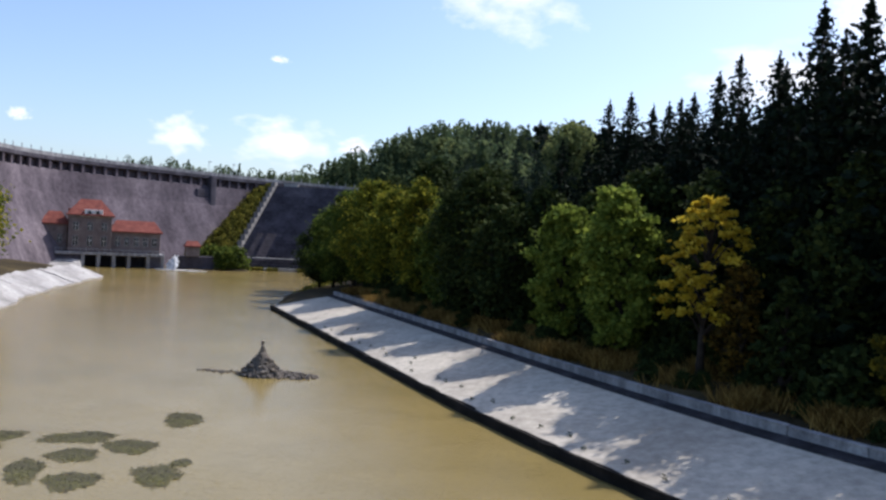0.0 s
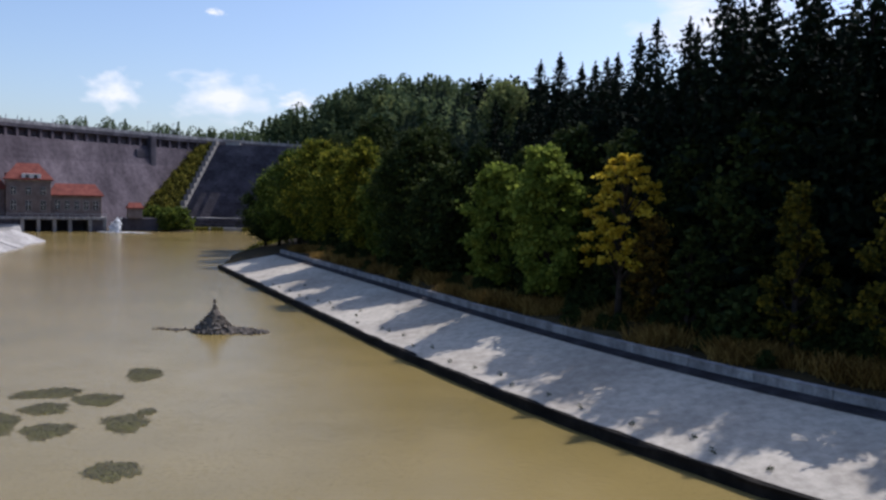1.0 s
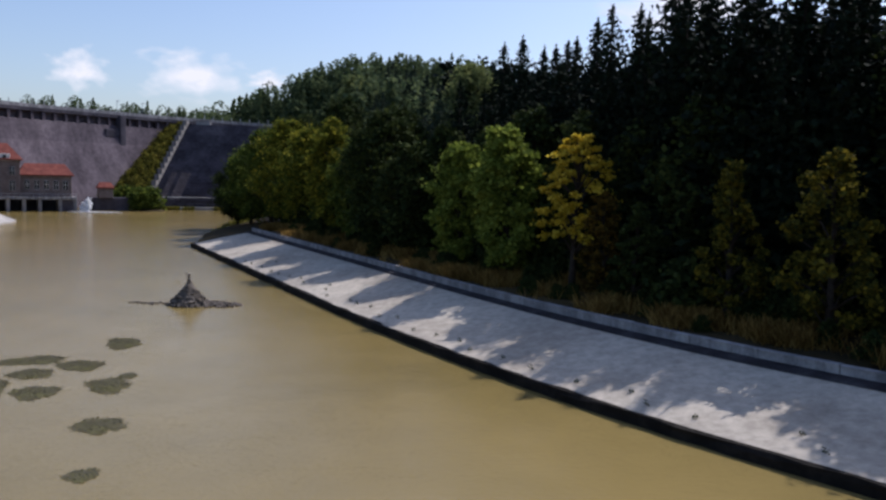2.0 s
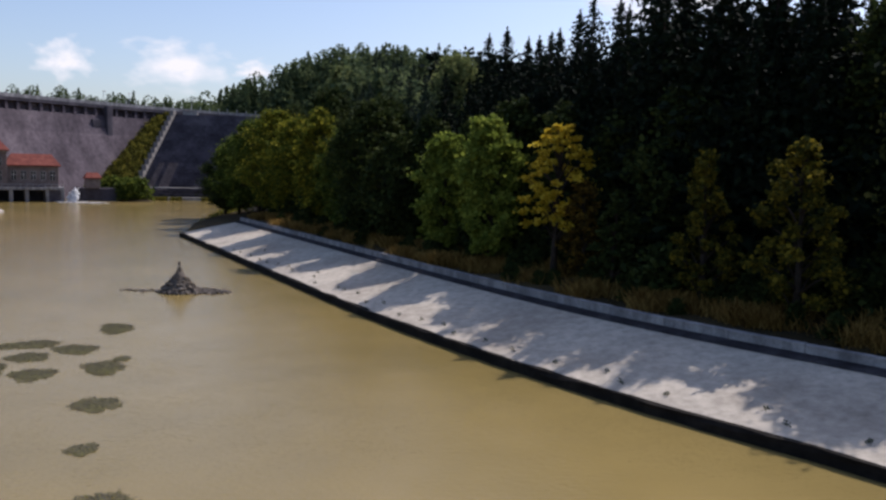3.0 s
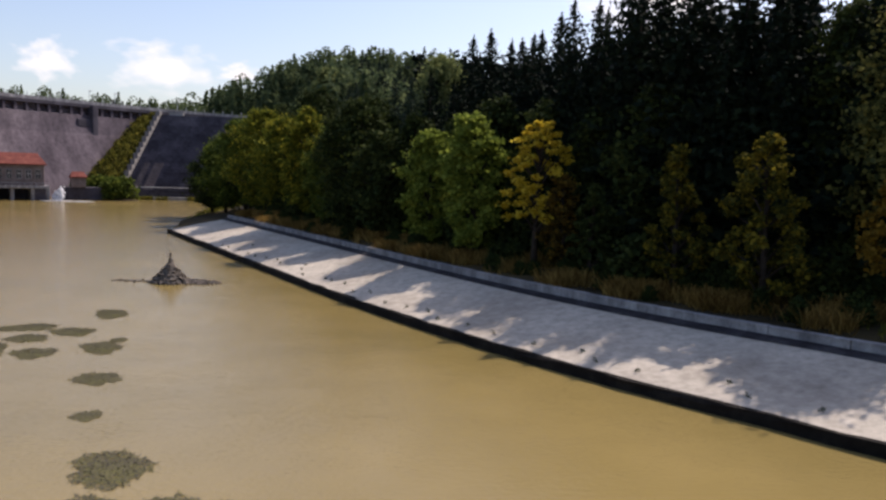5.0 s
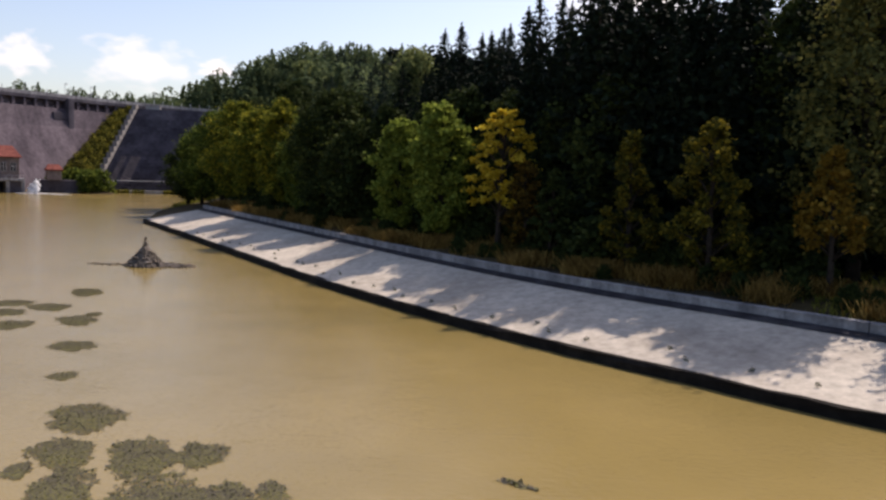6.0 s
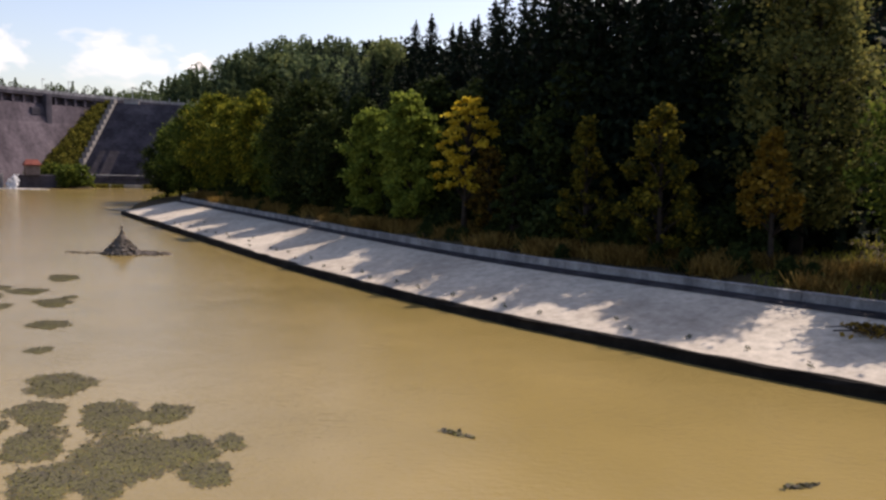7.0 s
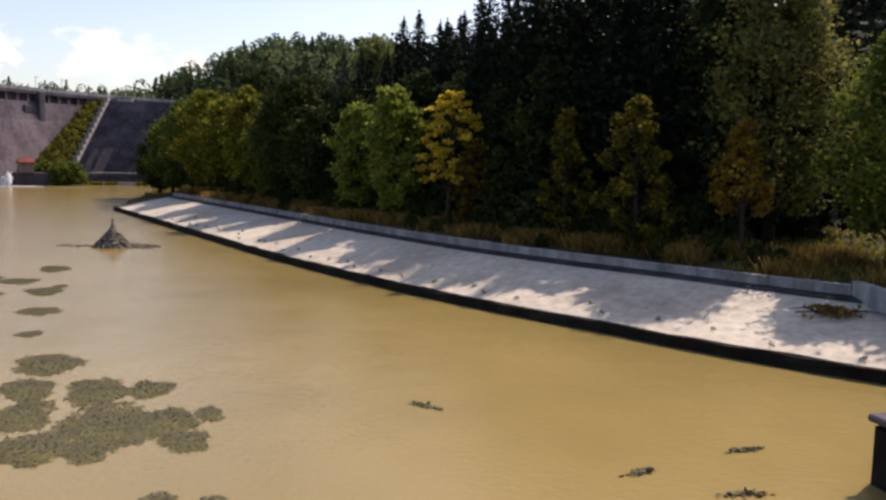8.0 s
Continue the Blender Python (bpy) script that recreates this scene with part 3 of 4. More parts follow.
# pale apron left of the powerhouse and stone bank
apron = thing("boat_ramp", "pale concrete apron sloping into the water", "ramp", kind="structure")
v = [(-152.5, 225.5, -0.6), (-170, 212, -0.6), (-185, 224, 4.8), (-163.5, 239, 4.8), (-152.5, 225.5, -2), (-170, 212, -2), (-185, 224, -2), (-163.5, 239, -2)]
part("slab", mesh_of("slab", v, [(0, 3, 2, 1), (0, 1, 5, 4), (3, 0, 4, 7), (1, 2, 6, 5)], PALESTONE), apron)
for i in range(3):
    a = np.array([(-92, 118), (-106, 143), (-117, 169), (-128, 196)], float)[i:i + 2]
    dd = a[1] - a[0]
    L = np.linalg.norm(dd)
    o = thing("bank_slab", "pale broken concrete slab on the far bank", "slab", (*(a.mean(0) + np.array([-1.6, -0.6])), 0.0), "bank slabs", rz=math.degrees(math.atan2(dd[1], dd[0])))
    bm = bmesh.new()
    bmesh.ops.create_grid(bm, x_segments=14, y_segments=4, size=0.5)
    for q in bm.verts:
        x, y = q.co.x, q.co.y
        q.co = (x * L * 1.02, y * 7 + 0.5 * math.sin(9 * x + i), 1.7 + y * 2.6 + 0.15 * math.sin(23 * x) + 0.1 * math.cos(17 * y))
    r = bmesh.ops.extrude_face_region(bm, geom=bm.faces[:])
    bmesh.ops.translate(bm, vec=(0, 0, -1.6), verts=[g for g in r["geom"] if isinstance(g, bmesh.types.BMVert)])
    bmesh.ops.recalc_face_normals(bm, faces=bm.faces)
    part("body", bm_mesh("body", bm, PALESTONE), o)

# ---- island in the pond ----
isle = thing("stone_island", "cone of piled stones with a small cairn on its top", "island", (-37.4, 88.4, 0))
rng = np.random.default_rng(5)


def rock(bm, at, r, rng, flat=0.7):
    res = bmesh.ops.create_icosphere(bm, subdivisions=1, radius=r, matrix=Matrix.Translation(at) @ pose(0, 0, 0, rng.uniform(0, 360), rng.uniform(0, 40), rng.uniform(0, 360)) @ Matrix.Diagonal((1.2, 0.9, flat, 1)))
    for q in res["verts"]:
        q.co += Vector(rng.normal(size=3) * r * 0.14)


bm = bmesh.new()
bmesh.ops.create_cone(bm, cap_ends=True, segments=14, radius1=1.75, radius2=0.22, depth=2.5, matrix=Matrix.Translation((0, 0, 1.0)))
for i in range(230):
    h = rng.uniform() ** 1.4
    a = rng.uniform(0, 2 * math.pi)
    r = 1.75 * (1 - h) ** 1.15 + 0.12
    rock(bm, (r * math.cos(a), r * math.sin(a), 0.05 + 2.2 * h), rng.uniform(0.14, 0.30) * (1.1 - 0.5 * h), rng)
part("cone", bm_mesh("cone", bm, ROCK), isle)
bm = bmesh.new()
for z, r in ((2.25, 0.26), (2.55, 0.2), (2.82, 0.15), (3.02, 0.17)):
    rock(bm, (0, 0, z), r, rng, 1.0)
part("cairn", bm_mesh("cairn", bm, ROCK), isle, "small stacked stones")
bm = bmesh.new()
for i in range(330):
    a, r = rng.uniform(0, 2 * math.pi), math.sqrt(rng.uniform())
    rock(bm, (1.9 + 3.4 * r * math.cos(a), 0.5 + 1.9 * r * math.sin(a), 0.0 + 0.12 * (1 - r)), rng.uniform(0.10, 0.26), rng, 0.6)
for i in range(120):
    u = rng.uniform()
    rock(bm, (-1.2 - 5.0 * u, -0.2 + rng.normal() * 0.45 * (1.2 - u), 0.0), rng.uniform(0.08, 0.2), rng, 0.5)
part("shoal", bm_mesh("shoal", bm, ROCK), isle, "flat shoal of loose stones")


# ---- waterweed on the pond ----
def weed_patch(x, y, rx, ry, rot, rng, n):
    """A ragged mat: many small sprays gathered on overlapping lobes, thinning out at the edge."""
    ob = thing("waterweed_patch", "grey-green waterweed mat just breaking the muddy surface", "waterweed", (x, y, 0), "waterweed mats", rz=rot)
    k = 9
    la = np.arange(k) * 2.4 + rng.uniform(0, 6.28)
    lr = 0.62 * np.sqrt((np.arange(k) + 0.3) / k)
    lobes = np.stack([lr * np.cos(la), lr * np.sin(la), rng.uniform(0.26, 0.44, k)], 1)
    pick = lobes[rng.integers(0, k, n)]
    a = rng.uniform(0, 2 * math.pi, n)
    r = rng.uniform(size=n) ** 0.5 * (1 + 0.15 * np.abs(rng.normal(size=n))) * (1 + 0.12 * np.sin(7 * a + x) + 0.09 * np.sin(13 * a + y))
    px, py = pick[:, 0] + pick[:, 2] * r * np.cos(a), pick[:, 1] + pick[:, 2] * r * np.sin(a)
    c = np.stack([rx * px, ry * py, rng.uniform(0.004, 0.03, n)], 1)
    keep = wave(c[:, 0] + x, c[:, 1] + y, 2.6, 0.7) + 0.9 * rng.normal(size=n) > -1.35
    part("leaves", quads_mesh("leaves", leaf_quads(rng, c[keep], 0.072, 0.96, 1.5), WEED), ob)
    return ob


rng = np.random.default_rng(21)
MAT_LIST = [(-17.7, 32.5, 1.2, 1.8, 24), (-16.0, 29.0, 1.2, 2.4, 24), (-13.7, 25.3, 1.3, 1.7, 24), (-14.5, 32.3, 1.5, 2.4, 24), (-12.5, 32.9, 1.0, 1.6, 24),
            (-12.3, 27.8, 1.8, 3.0, 24), (-10.4, 28.7, 1.4, 2.0, 24), (-8.9, 29.7, 0.6, 1.0, 24), (-8.8, 26.5, 0.9, 1.3, 24), (-8.0, 21.4, 0.6, 0.5, 24),
            (-6.3, 21.5, 0.4, 0.3, 24), (-18.9, 36.8, 1.6, 2.1, 24), (-18.3, 30.4, 0.5, 1.0, 24), (-11.8, 25.1, 0.8, 1.2, 24), (-34.8, 69.6, 1.4, 2.3, 30),
            (-37.8, 63.0, 2.2, 1.5, 30), (-34.0, 62.2, 1.5, 1.8, 30), (-35.8, 59.4, 1.4, 1.5, 30), (-29.7, 57.6, 1.3, 2.0, 30), (-29.6, 60.2, 0.6, 0.9, 30),
            (-32.9, 55.3, 1.3, 1.8, 30), (-36.3, 56.0, 1.0, 2.4, 30), (-26.0, 50.0, 1.3, 1.7, 30), (-23.2, 43.2, 0.7, 1.0, 30), (-42.0, 61.7, 1.1, 1.3, 30),
            (-41.4, 57.9, 1.6, 2.0, 30)]
for x, y, rx, ry, rot in MAT_LIST:
    weed_patch(x, y, rx * 1.14, ry * 1.12, rot, rng, int(2900 * rx * ry) + 120)
for x, y, r in ((-0.3, 31.5, 35), (11.6, 27.1, 160), (7.3, 24.7, 150), (10.1, 23.0, 170)):
    o = thing("drifting_weed", "small drift of dark weed and twigs on the water", "debris", (x, y, 0), "drifts", rz=-r)
    c = np.stack([rng.normal(size=80) * 0.35, rng.normal(size=80) * 0.09, rng.uniform(0.01, 0.08, 80)], 1)
    part("leaves", quads_mesh("leaves", leaf_quads(rng, c, 0.16, 0.8, 1.6), WEED), o)


# ---- trees ----
def broadleaf(rng, h, r, mat, name="tree", low=0.12, leaves=6000, size=0.42, lumps=26, top=1.0, lump=1.0, spread=0.78, flat=0.72):
    """Meshes of one broadleaved tree: tapered trunk with limbs, and a lumpy crown of loose leaves. top below 1 narrows the crown upwards."""
    v, f = [], []
    bend = rng.normal(size=2) * 0.02 * h
    pts = [(bend[0] * t * t, bend[1] * t * t, h * 0.9 * t - 0.3 * (t == 0)) for t in (0, 0.2, 0.4, 0.6, 0.8, 1.0)]
    r0 = 0.018 * h + 0.05
    tube(v, f, pts, [r0 * q for q in (1.25, 0.9, 0.72, 0.5, 0.28, 0.08)], 9)
    cs = []
    for i in range(lumps):
        z = low + (1 - low) * (0.04 + 0.93 * (i + rng.uniform()) / lumps)
        w = math.sin(math.pi * min(1, max(0.04, ((z - low) / (1 - low)) ** (0.62 * top)))) ** 0.6
        a = i * 2.399 + rng.normal() * 0.3
        q = r * w * rng.uniform(0.35, spread)
        c = np.array([q * math.cos(a) + bend[0] * z, q * math.sin(a) + bend[1] * z, z * h])
        cs.append((c, r * rng.uniform(0.26, 0.46) * (0.55 + 0.5 * w) * lump))
        if i % 2 == 0:
            zt = max(low * 0.8, z - 0.16) * h
            s0 = (bend[0] * z * z, bend[1] * z * z, zt)
            m_ = ((s0[0] + c[0]) / 2, (s0[1] + c[1]) / 2, (zt + c[2]) / 2 + 0.05 * h * rng.uniform())
            tube(v, f, [s0, m_, tuple(c)], [r0 * 0.42, r0 * 0.26, r0 * 0.07], 5)
    per = leaves // lumps
    lv = []
    for c, q in cs:
        d = rng.normal(size=(per, 3))
        d *= 0.56 * q
        d[:, 2] *= flat
        lv.append(c + d)
    lv = np.concatenate(lv)
    lv = lv[lv[:, 2] > 0.25]
    return mesh_of("trunk", v, f, BARK, True), quads_mesh("crown", leaf_quads(rng, lv, size, 0.25, 1.3), mat)


def plant(name, meshes, x, y, label, category="tree", group="", scale=1.0, rz=0.0, z=None):
    zz = float(ground_z([x], [y])[0]) if z is None else z
    ob = new(name)
    ob.matrix_world = pose(x, y, zz - 0.1, 0, 0, rz) @ Matrix.Scale(scale, 4)
    tagged(ob, label, category, group)
    part("trunk", meshes[0], ob)
    part("crown", meshes[1], ob)
    return ob


rng = np.random.default_rng(77)
BANK_TREES = [
    (-70, 193, 15.0, 5.0, DARKLEAF, "dark green broadleaved tree by the far end of the bank"),
    (-64, 185, 16.8, 5.6, GREEN, "green broadleaved tree on the bank"),
    (-56, 174, 19.6, 6.2, GREEN, "large green broadleaved tree on the bank"),
    (-49, 163.5, 20.4, 6.0, YGREEN, "broad tree turning yellow-green at its top"),
    (-42, 151, 17.6, 5.4, YGREEN, "broad tree turning yellow-green at its top"),
    (-45, 160, 15.0, 5.6, GREEN, "dense green broadleaved tree on the bank"),
    (-33.4, 134.5, 18.4, 3.6, YGREEN, "broad tree with a bright yellow-green side"),
    (-28.0, 127, 15.2, 4.4, GREEN, "dense green broadleaved tree on the bank"),
    (-22.6, 118.2, 18.4, 4.8, DARKLEAF, "dense dark green broadleaved tree on the bank"),
    (-17.5, 110.5, 14.0, 4.2, DARKLEAF, "dense dark green broadleaved tree on the bank"),
    (-11.2, 98.6, 13.8, 3.3, LIGHTGREEN, "fresh green broadleaved tree above the parapet"),
    (-5.8, 90.4, 15.2, 3.3, LIGHTGREEN, "taller fresh green broadleaved tree above the parapet"),
    (2.6, 80.0, 9.2, 2.2, RUSSET, "small brownish maple in half shade"),
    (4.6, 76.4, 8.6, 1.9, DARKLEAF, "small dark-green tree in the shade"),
    (10.4, 69.8, 11.8, 2.6, OLIVE, "young olive-green maple in the shade"),
    (15.4, 64.2, 12.5, 3.6, OLIVE, "young maple with yellow leaves at its top"),
    (-38, 158, 22.0, 6.0, DARKLEAF, "dark broadleaved tree behind the bank row"),
    (-24, 136, 19.5, 5.6, DARKLEAF, "dark broadleaved tree behind the bank row"),
    (-52, 183, 22.0, 6.5, DARKLEAF, "dark broadleaved tree behind the bank row"),
]
for x, y, h, r, mat, lab in BANK_TREES:
    young = h < 13
    plant("tree", broadleaf(rng, h, r * (0.98 if young else 1.15), mat, low=0.08 if young else 0.07, leaves=int((430 if young else 720) * h), size=0.30 if young else 0.40, lumps=46 if young else 74,
                            lump=0.5 if young else 0.62, top=0.8 if young else 1.4, spread=1.0), x, y, lab, group="trees along the bank")
# second row added to shade the upper slope and blacken gaps between crowns
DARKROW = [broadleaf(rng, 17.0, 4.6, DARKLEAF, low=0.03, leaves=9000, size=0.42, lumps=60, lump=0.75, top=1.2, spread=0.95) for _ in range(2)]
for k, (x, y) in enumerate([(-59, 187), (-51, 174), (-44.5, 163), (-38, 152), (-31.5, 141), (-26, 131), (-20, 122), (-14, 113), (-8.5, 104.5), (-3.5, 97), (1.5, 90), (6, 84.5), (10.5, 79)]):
    plant("tree", DARKROW[k % 2], x, y, "dense dark tree added behind the row to deepen the shade", group="trees along the bank", scale=1.0 - 0.05 * (k % 3), rz=k * 67.0)
plant("tree", broadleaf(rng, 14.3, 4.1, YELLOW, low=0.30, leaves=3900, size=0.29, lumps=64, top=0.74, lump=0.36, spread=1.12, flat=0.5), 0.1, 82.4, "sparse maple in bright yellow autumn leaf", group="trees along the bank")
plant("tree", broadleaf(rng, 10.4, 2.5, ORANGE, low=0.30, leaves=2600, size=0.30, lumps=30, top=0.66, lump=0.58, spread=0.95), 22.2, 59.0, "small maple in dull orange autumn leaf", group="trees along the bank")
plant("tree", broadleaf(rng, 24.6, 6.4, WILLOW, low=0.3, leaves=13000, size=0.40, lumps=70, lump=0.72, top=1.3, spread=0.95), -12.8, 133.0, "tall hazy green willow behind the bank row", group="trees along the bank")
plant("tree", broadleaf(rng, 24.5, 6.0, BIRCH, low=0.10, leaves=17000, size=0.34, lumps=90, lump=0.7, spread=0.95), 26.4, 65.0, "tall birch with thin yellowing foliage", group="trees along the bank")
plant("tree", broadleaf(rng, 23, 4.4, DARKLEAF, low=0.16, leaves=11000, size=0.36, lumps=50), 24.0, 72.0, "tall dark birch at the wood's edge", group="trees along the bank")
plant("tree", broadleaf(rng, 17.5, 5.0, GREEN, low=0.10, leaves=12000, size=0.32, lumps=70, lump=0.7, spread=0.95), 31.0, 54.6, "sunlit green tree beside the meadow", group="trees along the bank")
for x, y, h in ((34.5, 50.0, 17.0), (39.5, 54.0, 20.0)):
    plant("tree", broadleaf(rng, h, 5.2, GREEN, low=0.08, leaves=9000, size=0.36, lumps=60, lump=0.7, spread=0.95), x, y, "green tree at the meadow's edge", group="trees along the bank")
plant("tree", broadleaf(rng, 25.0, 8.0, YGREEN, low=0.08, leaves=12000, size=0.5, lumps=60, lump=0.75), -101.9, 122.8, "green tree on the far stone bank", group="trees along the bank")


def spruce(rng, h, dens=1.0, mat=NEEDLE):
    """Meshes of one spruce: straight trunk and drooping whorls of needle sprays."""
    v, f = [], []
    lean = rng.uniform(0, 6.28)
    tube(v, f, [(0, 0, -0.4), (0, 0, h * 0.5), (0, 0, h)], [0.014 * h, 0.008 * h, 0.02], 7)
    q, sz = [], []
    n = int(400 * dens)
    golden = 2.399963
    for i in range(n):
        t = (i + rng.uniform()) / n
        z = h * (0.05 + 0.945 * t)
        down = h - z
        tier = 0.82 + 0.26 * math.sin(down * 3.6 + lean)
        Lb = (5.6 * (1 - math.exp(-down / 5.6)) * rng.uniform(0.5, 1.1) * tier + 0.12) * (1 + 0.16 * math.sin(2 * (i * 2.399963) + lean))
        a = i * golden + rng.normal() * 0.3
        d = np.array([math.cos(a), math.sin(a), 0])
        s = np.array([-math.sin(a), math.cos(a), 0])
        k = max(2, int(Lb / 0.55))
        for j in range(2 * k):
            u = (j + rng.uniform(0.3, 1.0)) / (2 * k)
            c = np.array([0, 0, z]) + d * Lb * u + np.array([0, 0, -0.50 * Lb * u + 0.34 * Lb * u ** 2.2])
            q.append(c + s * rng.normal() * 0.13 * Lb * (1.15 - u) + np.array([0, 0, -abs(rng.normal()) * 0.22]))
            sz.append((0.27 + 0.5 * (1 - t)) * (1.2 - 0.4 * u))
    for j in range(24):
        q.append(np.array([rng.normal() * 0.05, rng.normal() * 0.05, h * (0.95 + 0.065 * j / 24)]))
        sz.append(0.22)
    q = leaf_quads(rng, np.array(q), np.array(sz), 0.1, 1.9)
    return mesh_of("trunk", v, f, BARK, True), quads_mesh("crown", q, mat)


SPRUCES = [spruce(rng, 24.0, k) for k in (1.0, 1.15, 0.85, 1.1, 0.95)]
# same spruces for the far hillside, in needle tones paled for haze
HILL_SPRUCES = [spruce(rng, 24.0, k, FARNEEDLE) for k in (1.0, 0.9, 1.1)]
rng = np.random.default_rng(40)
placed = []


def free(x, y, gap):
    for a, b in placed:
        if (a - x) ** 2 + (b - y) ** 2 < gap * gap:
            return False
    placed.append((x, y))
    return True


def along(c, n, s, off):
    return c[int(s)] + n[int(s)] * off


TALL = [(9.0, 89.3, 29.6), (11.6, 86.2, 29.6), (4.4, 101, 27.3), (3.6, 109.4, 27), (7.6, 95.8, 25.5), (-5.2, 122.5, 27.3), (-2.2, 129, 27.5),
        (0.9, 124.5, 27.7), (1.5, 113.6, 25.7), (-7.8, 127.5, 27), (-0.9, 117.6, 25.5), (14.6, 82.5, 29), (17.4, 79, 30.5), (20.0, 75.5, 30), (6.2, 91.5, 26)]
for k, (x, y, h) in enumerate(TALL):
    placed.append((x, y))
    plant("spruce", SPRUCES[k % 5], x, y, "very tall dark spruce at the wood's edge", group="hillside spruces", scale=h / 24.0, rz=k * 73.0)
near = [i for i in range(len(SHORE)) if -110 < SHORE[i][0] < 36 and SHORE[i][1] < 330]
count = 0
for _ in range(4200):
    i = near[int(rng.integers(len(near)))]
    off = 21.8 + 48 * rng.uniform() ** 1.5
    x, y = SHORE[i] + SHORE_N[i] * off
    if SHORE[i][1] > 112 and off < min(34, 30 + 0.10 * (SHORE[i][1] - 112)):
        continue
    if x > 31 or y < 62 or not free(x, y, 4.0) or count > 280:
        continue
    if (x - 27) ** 2 + (y - 63.5) ** 2 < 16:
        continue
    count += 1
    sc = float(np.interp(x, [-40, -8, 8, 24], [0.74, 0.86, 1.0, 1.2])) * rng.uniform(0.74, 1.08)
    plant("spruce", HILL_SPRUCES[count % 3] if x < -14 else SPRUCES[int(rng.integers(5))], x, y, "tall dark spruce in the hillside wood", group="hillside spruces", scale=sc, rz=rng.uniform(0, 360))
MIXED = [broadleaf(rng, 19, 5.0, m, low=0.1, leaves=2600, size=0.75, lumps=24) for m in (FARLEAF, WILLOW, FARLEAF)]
count = 0
for _ in range(900):
    i = near[int(rng.integers(len(near)))]
    off = rng.uniform(26, 110)
    x, y = SHORE[i] + SHORE_N[i] * off
    if SHORE[i][1] < 118 or not free(x, y, 5.0) or count > 120:
        continue
    count += 1
    plant("tree", MIXED[int(rng.integers(3))], x, y, "green broadleaved tree in the hillside wood", group="hillside broadleaved trees", scale=rng.uniform(0.62, 0.92), rz=rng.uniform(0, 360))


# ---- far woods: one sheet of many simple crowns ----
def far_wood(name, label, xs, ys, rng, mat, hmin, hmax, per=90):
    zs = ground_z(xs, ys)
    out = []
    for x, y, z in zip(xs, ys, zs):
        h = rng.uniform(hmin, hmax)
        conic = rng.uniform() < 0.55
        t = rng.uniform(size=per) ** 0.8
        a = rng.uniform(0, 6.283, per)
        w = h * (0.19 * (1 - t) + 0.01 if conic else 0.27 * np.sqrt(np.clip(1 - (2 * t - 1.0) ** 2, 0.02, 1)))
        w = w * rng.uniform(0.5, 1.0, per)
        c = np.stack([x + w * np.cos(a), y + w * np.sin(a), z + h * (0.05 + 0.95 * t)], 1)
        out.append(leaf_quads(rng, c, h * (0.05 + 0.055 * (1 - t)), 0.2, 1.2))
    return tagged(new(name, quads_mesh(name, np.concatenate(out), mat)), label, "forest", kind="stuff")


rng = np.random.default_rng(15)
x = rng.uniform(-170, 330, 5200)
y = rng.uniform(60, 760, 5200)
d = offset_from(SHORE, SHORE_N, x, y)
keep = (d > 60) & (d < 190) & (y - 0.5 * x > 165) & (x < 5)
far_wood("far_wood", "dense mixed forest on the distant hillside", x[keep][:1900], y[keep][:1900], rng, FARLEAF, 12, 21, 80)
x, y = rng.uniform(-40, 120, 1500), rng.uniform(60, 230, 1500)
d = offset_from(SHORE, SHORE_N, x, y)
keep = (d > 52) & (d < 120) & (y > 60 + 0.5 * x) & (y > 84)
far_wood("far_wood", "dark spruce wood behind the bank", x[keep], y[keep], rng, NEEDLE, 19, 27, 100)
x, y = rng.uniform(-115, 0, 900), rng.uniform(180, 345, 900)
d = offset_from(SHORE, SHORE_N, x, y)
keep = (d > 25) & (d < 120)
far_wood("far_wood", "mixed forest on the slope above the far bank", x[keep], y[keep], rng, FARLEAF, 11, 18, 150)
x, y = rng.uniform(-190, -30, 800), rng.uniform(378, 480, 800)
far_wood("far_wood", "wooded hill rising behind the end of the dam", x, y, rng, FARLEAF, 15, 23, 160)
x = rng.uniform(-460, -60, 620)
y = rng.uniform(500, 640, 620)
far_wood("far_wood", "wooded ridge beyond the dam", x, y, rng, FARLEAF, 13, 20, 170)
x = rng.uniform(70, 300, 1000)
y = rng.uniform(165, 350, 1000)
d = offset_from(SHORE, SHORE_N, x, y)
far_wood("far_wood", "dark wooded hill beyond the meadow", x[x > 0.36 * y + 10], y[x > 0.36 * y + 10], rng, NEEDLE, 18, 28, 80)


# ---- undergrowth: dry grass behind the parapet, ramp shrubs, weeds in the joints ----
def grass_stuff(name, label, xs, ys, zs, rng, mat, h, w=0.05, lean=0.35):
    n = len(xs)
    hh = h * rng.uniform(0.45, 1.25, n)
    a = rng.uniform(0, 6.283, n)
    base = np.stack([xs, ys, zs - 0.05], 1)
    s = np.stack([np.cos(a), np.sin(a), 0 * a], 1) * (w * rng.uniform(0.6, 1.6, n))[:, None]
    tip = base + np.stack([lean * hh * rng.normal(size=n), lean * hh * rng.normal(size=n), hh], 1)
    return tagged(new(name, quads_mesh(name, np.stack([base - s, base + s, tip + s * 0.4, tip - s * 0.4], 1), mat)), label, "grass", kind="stuff")


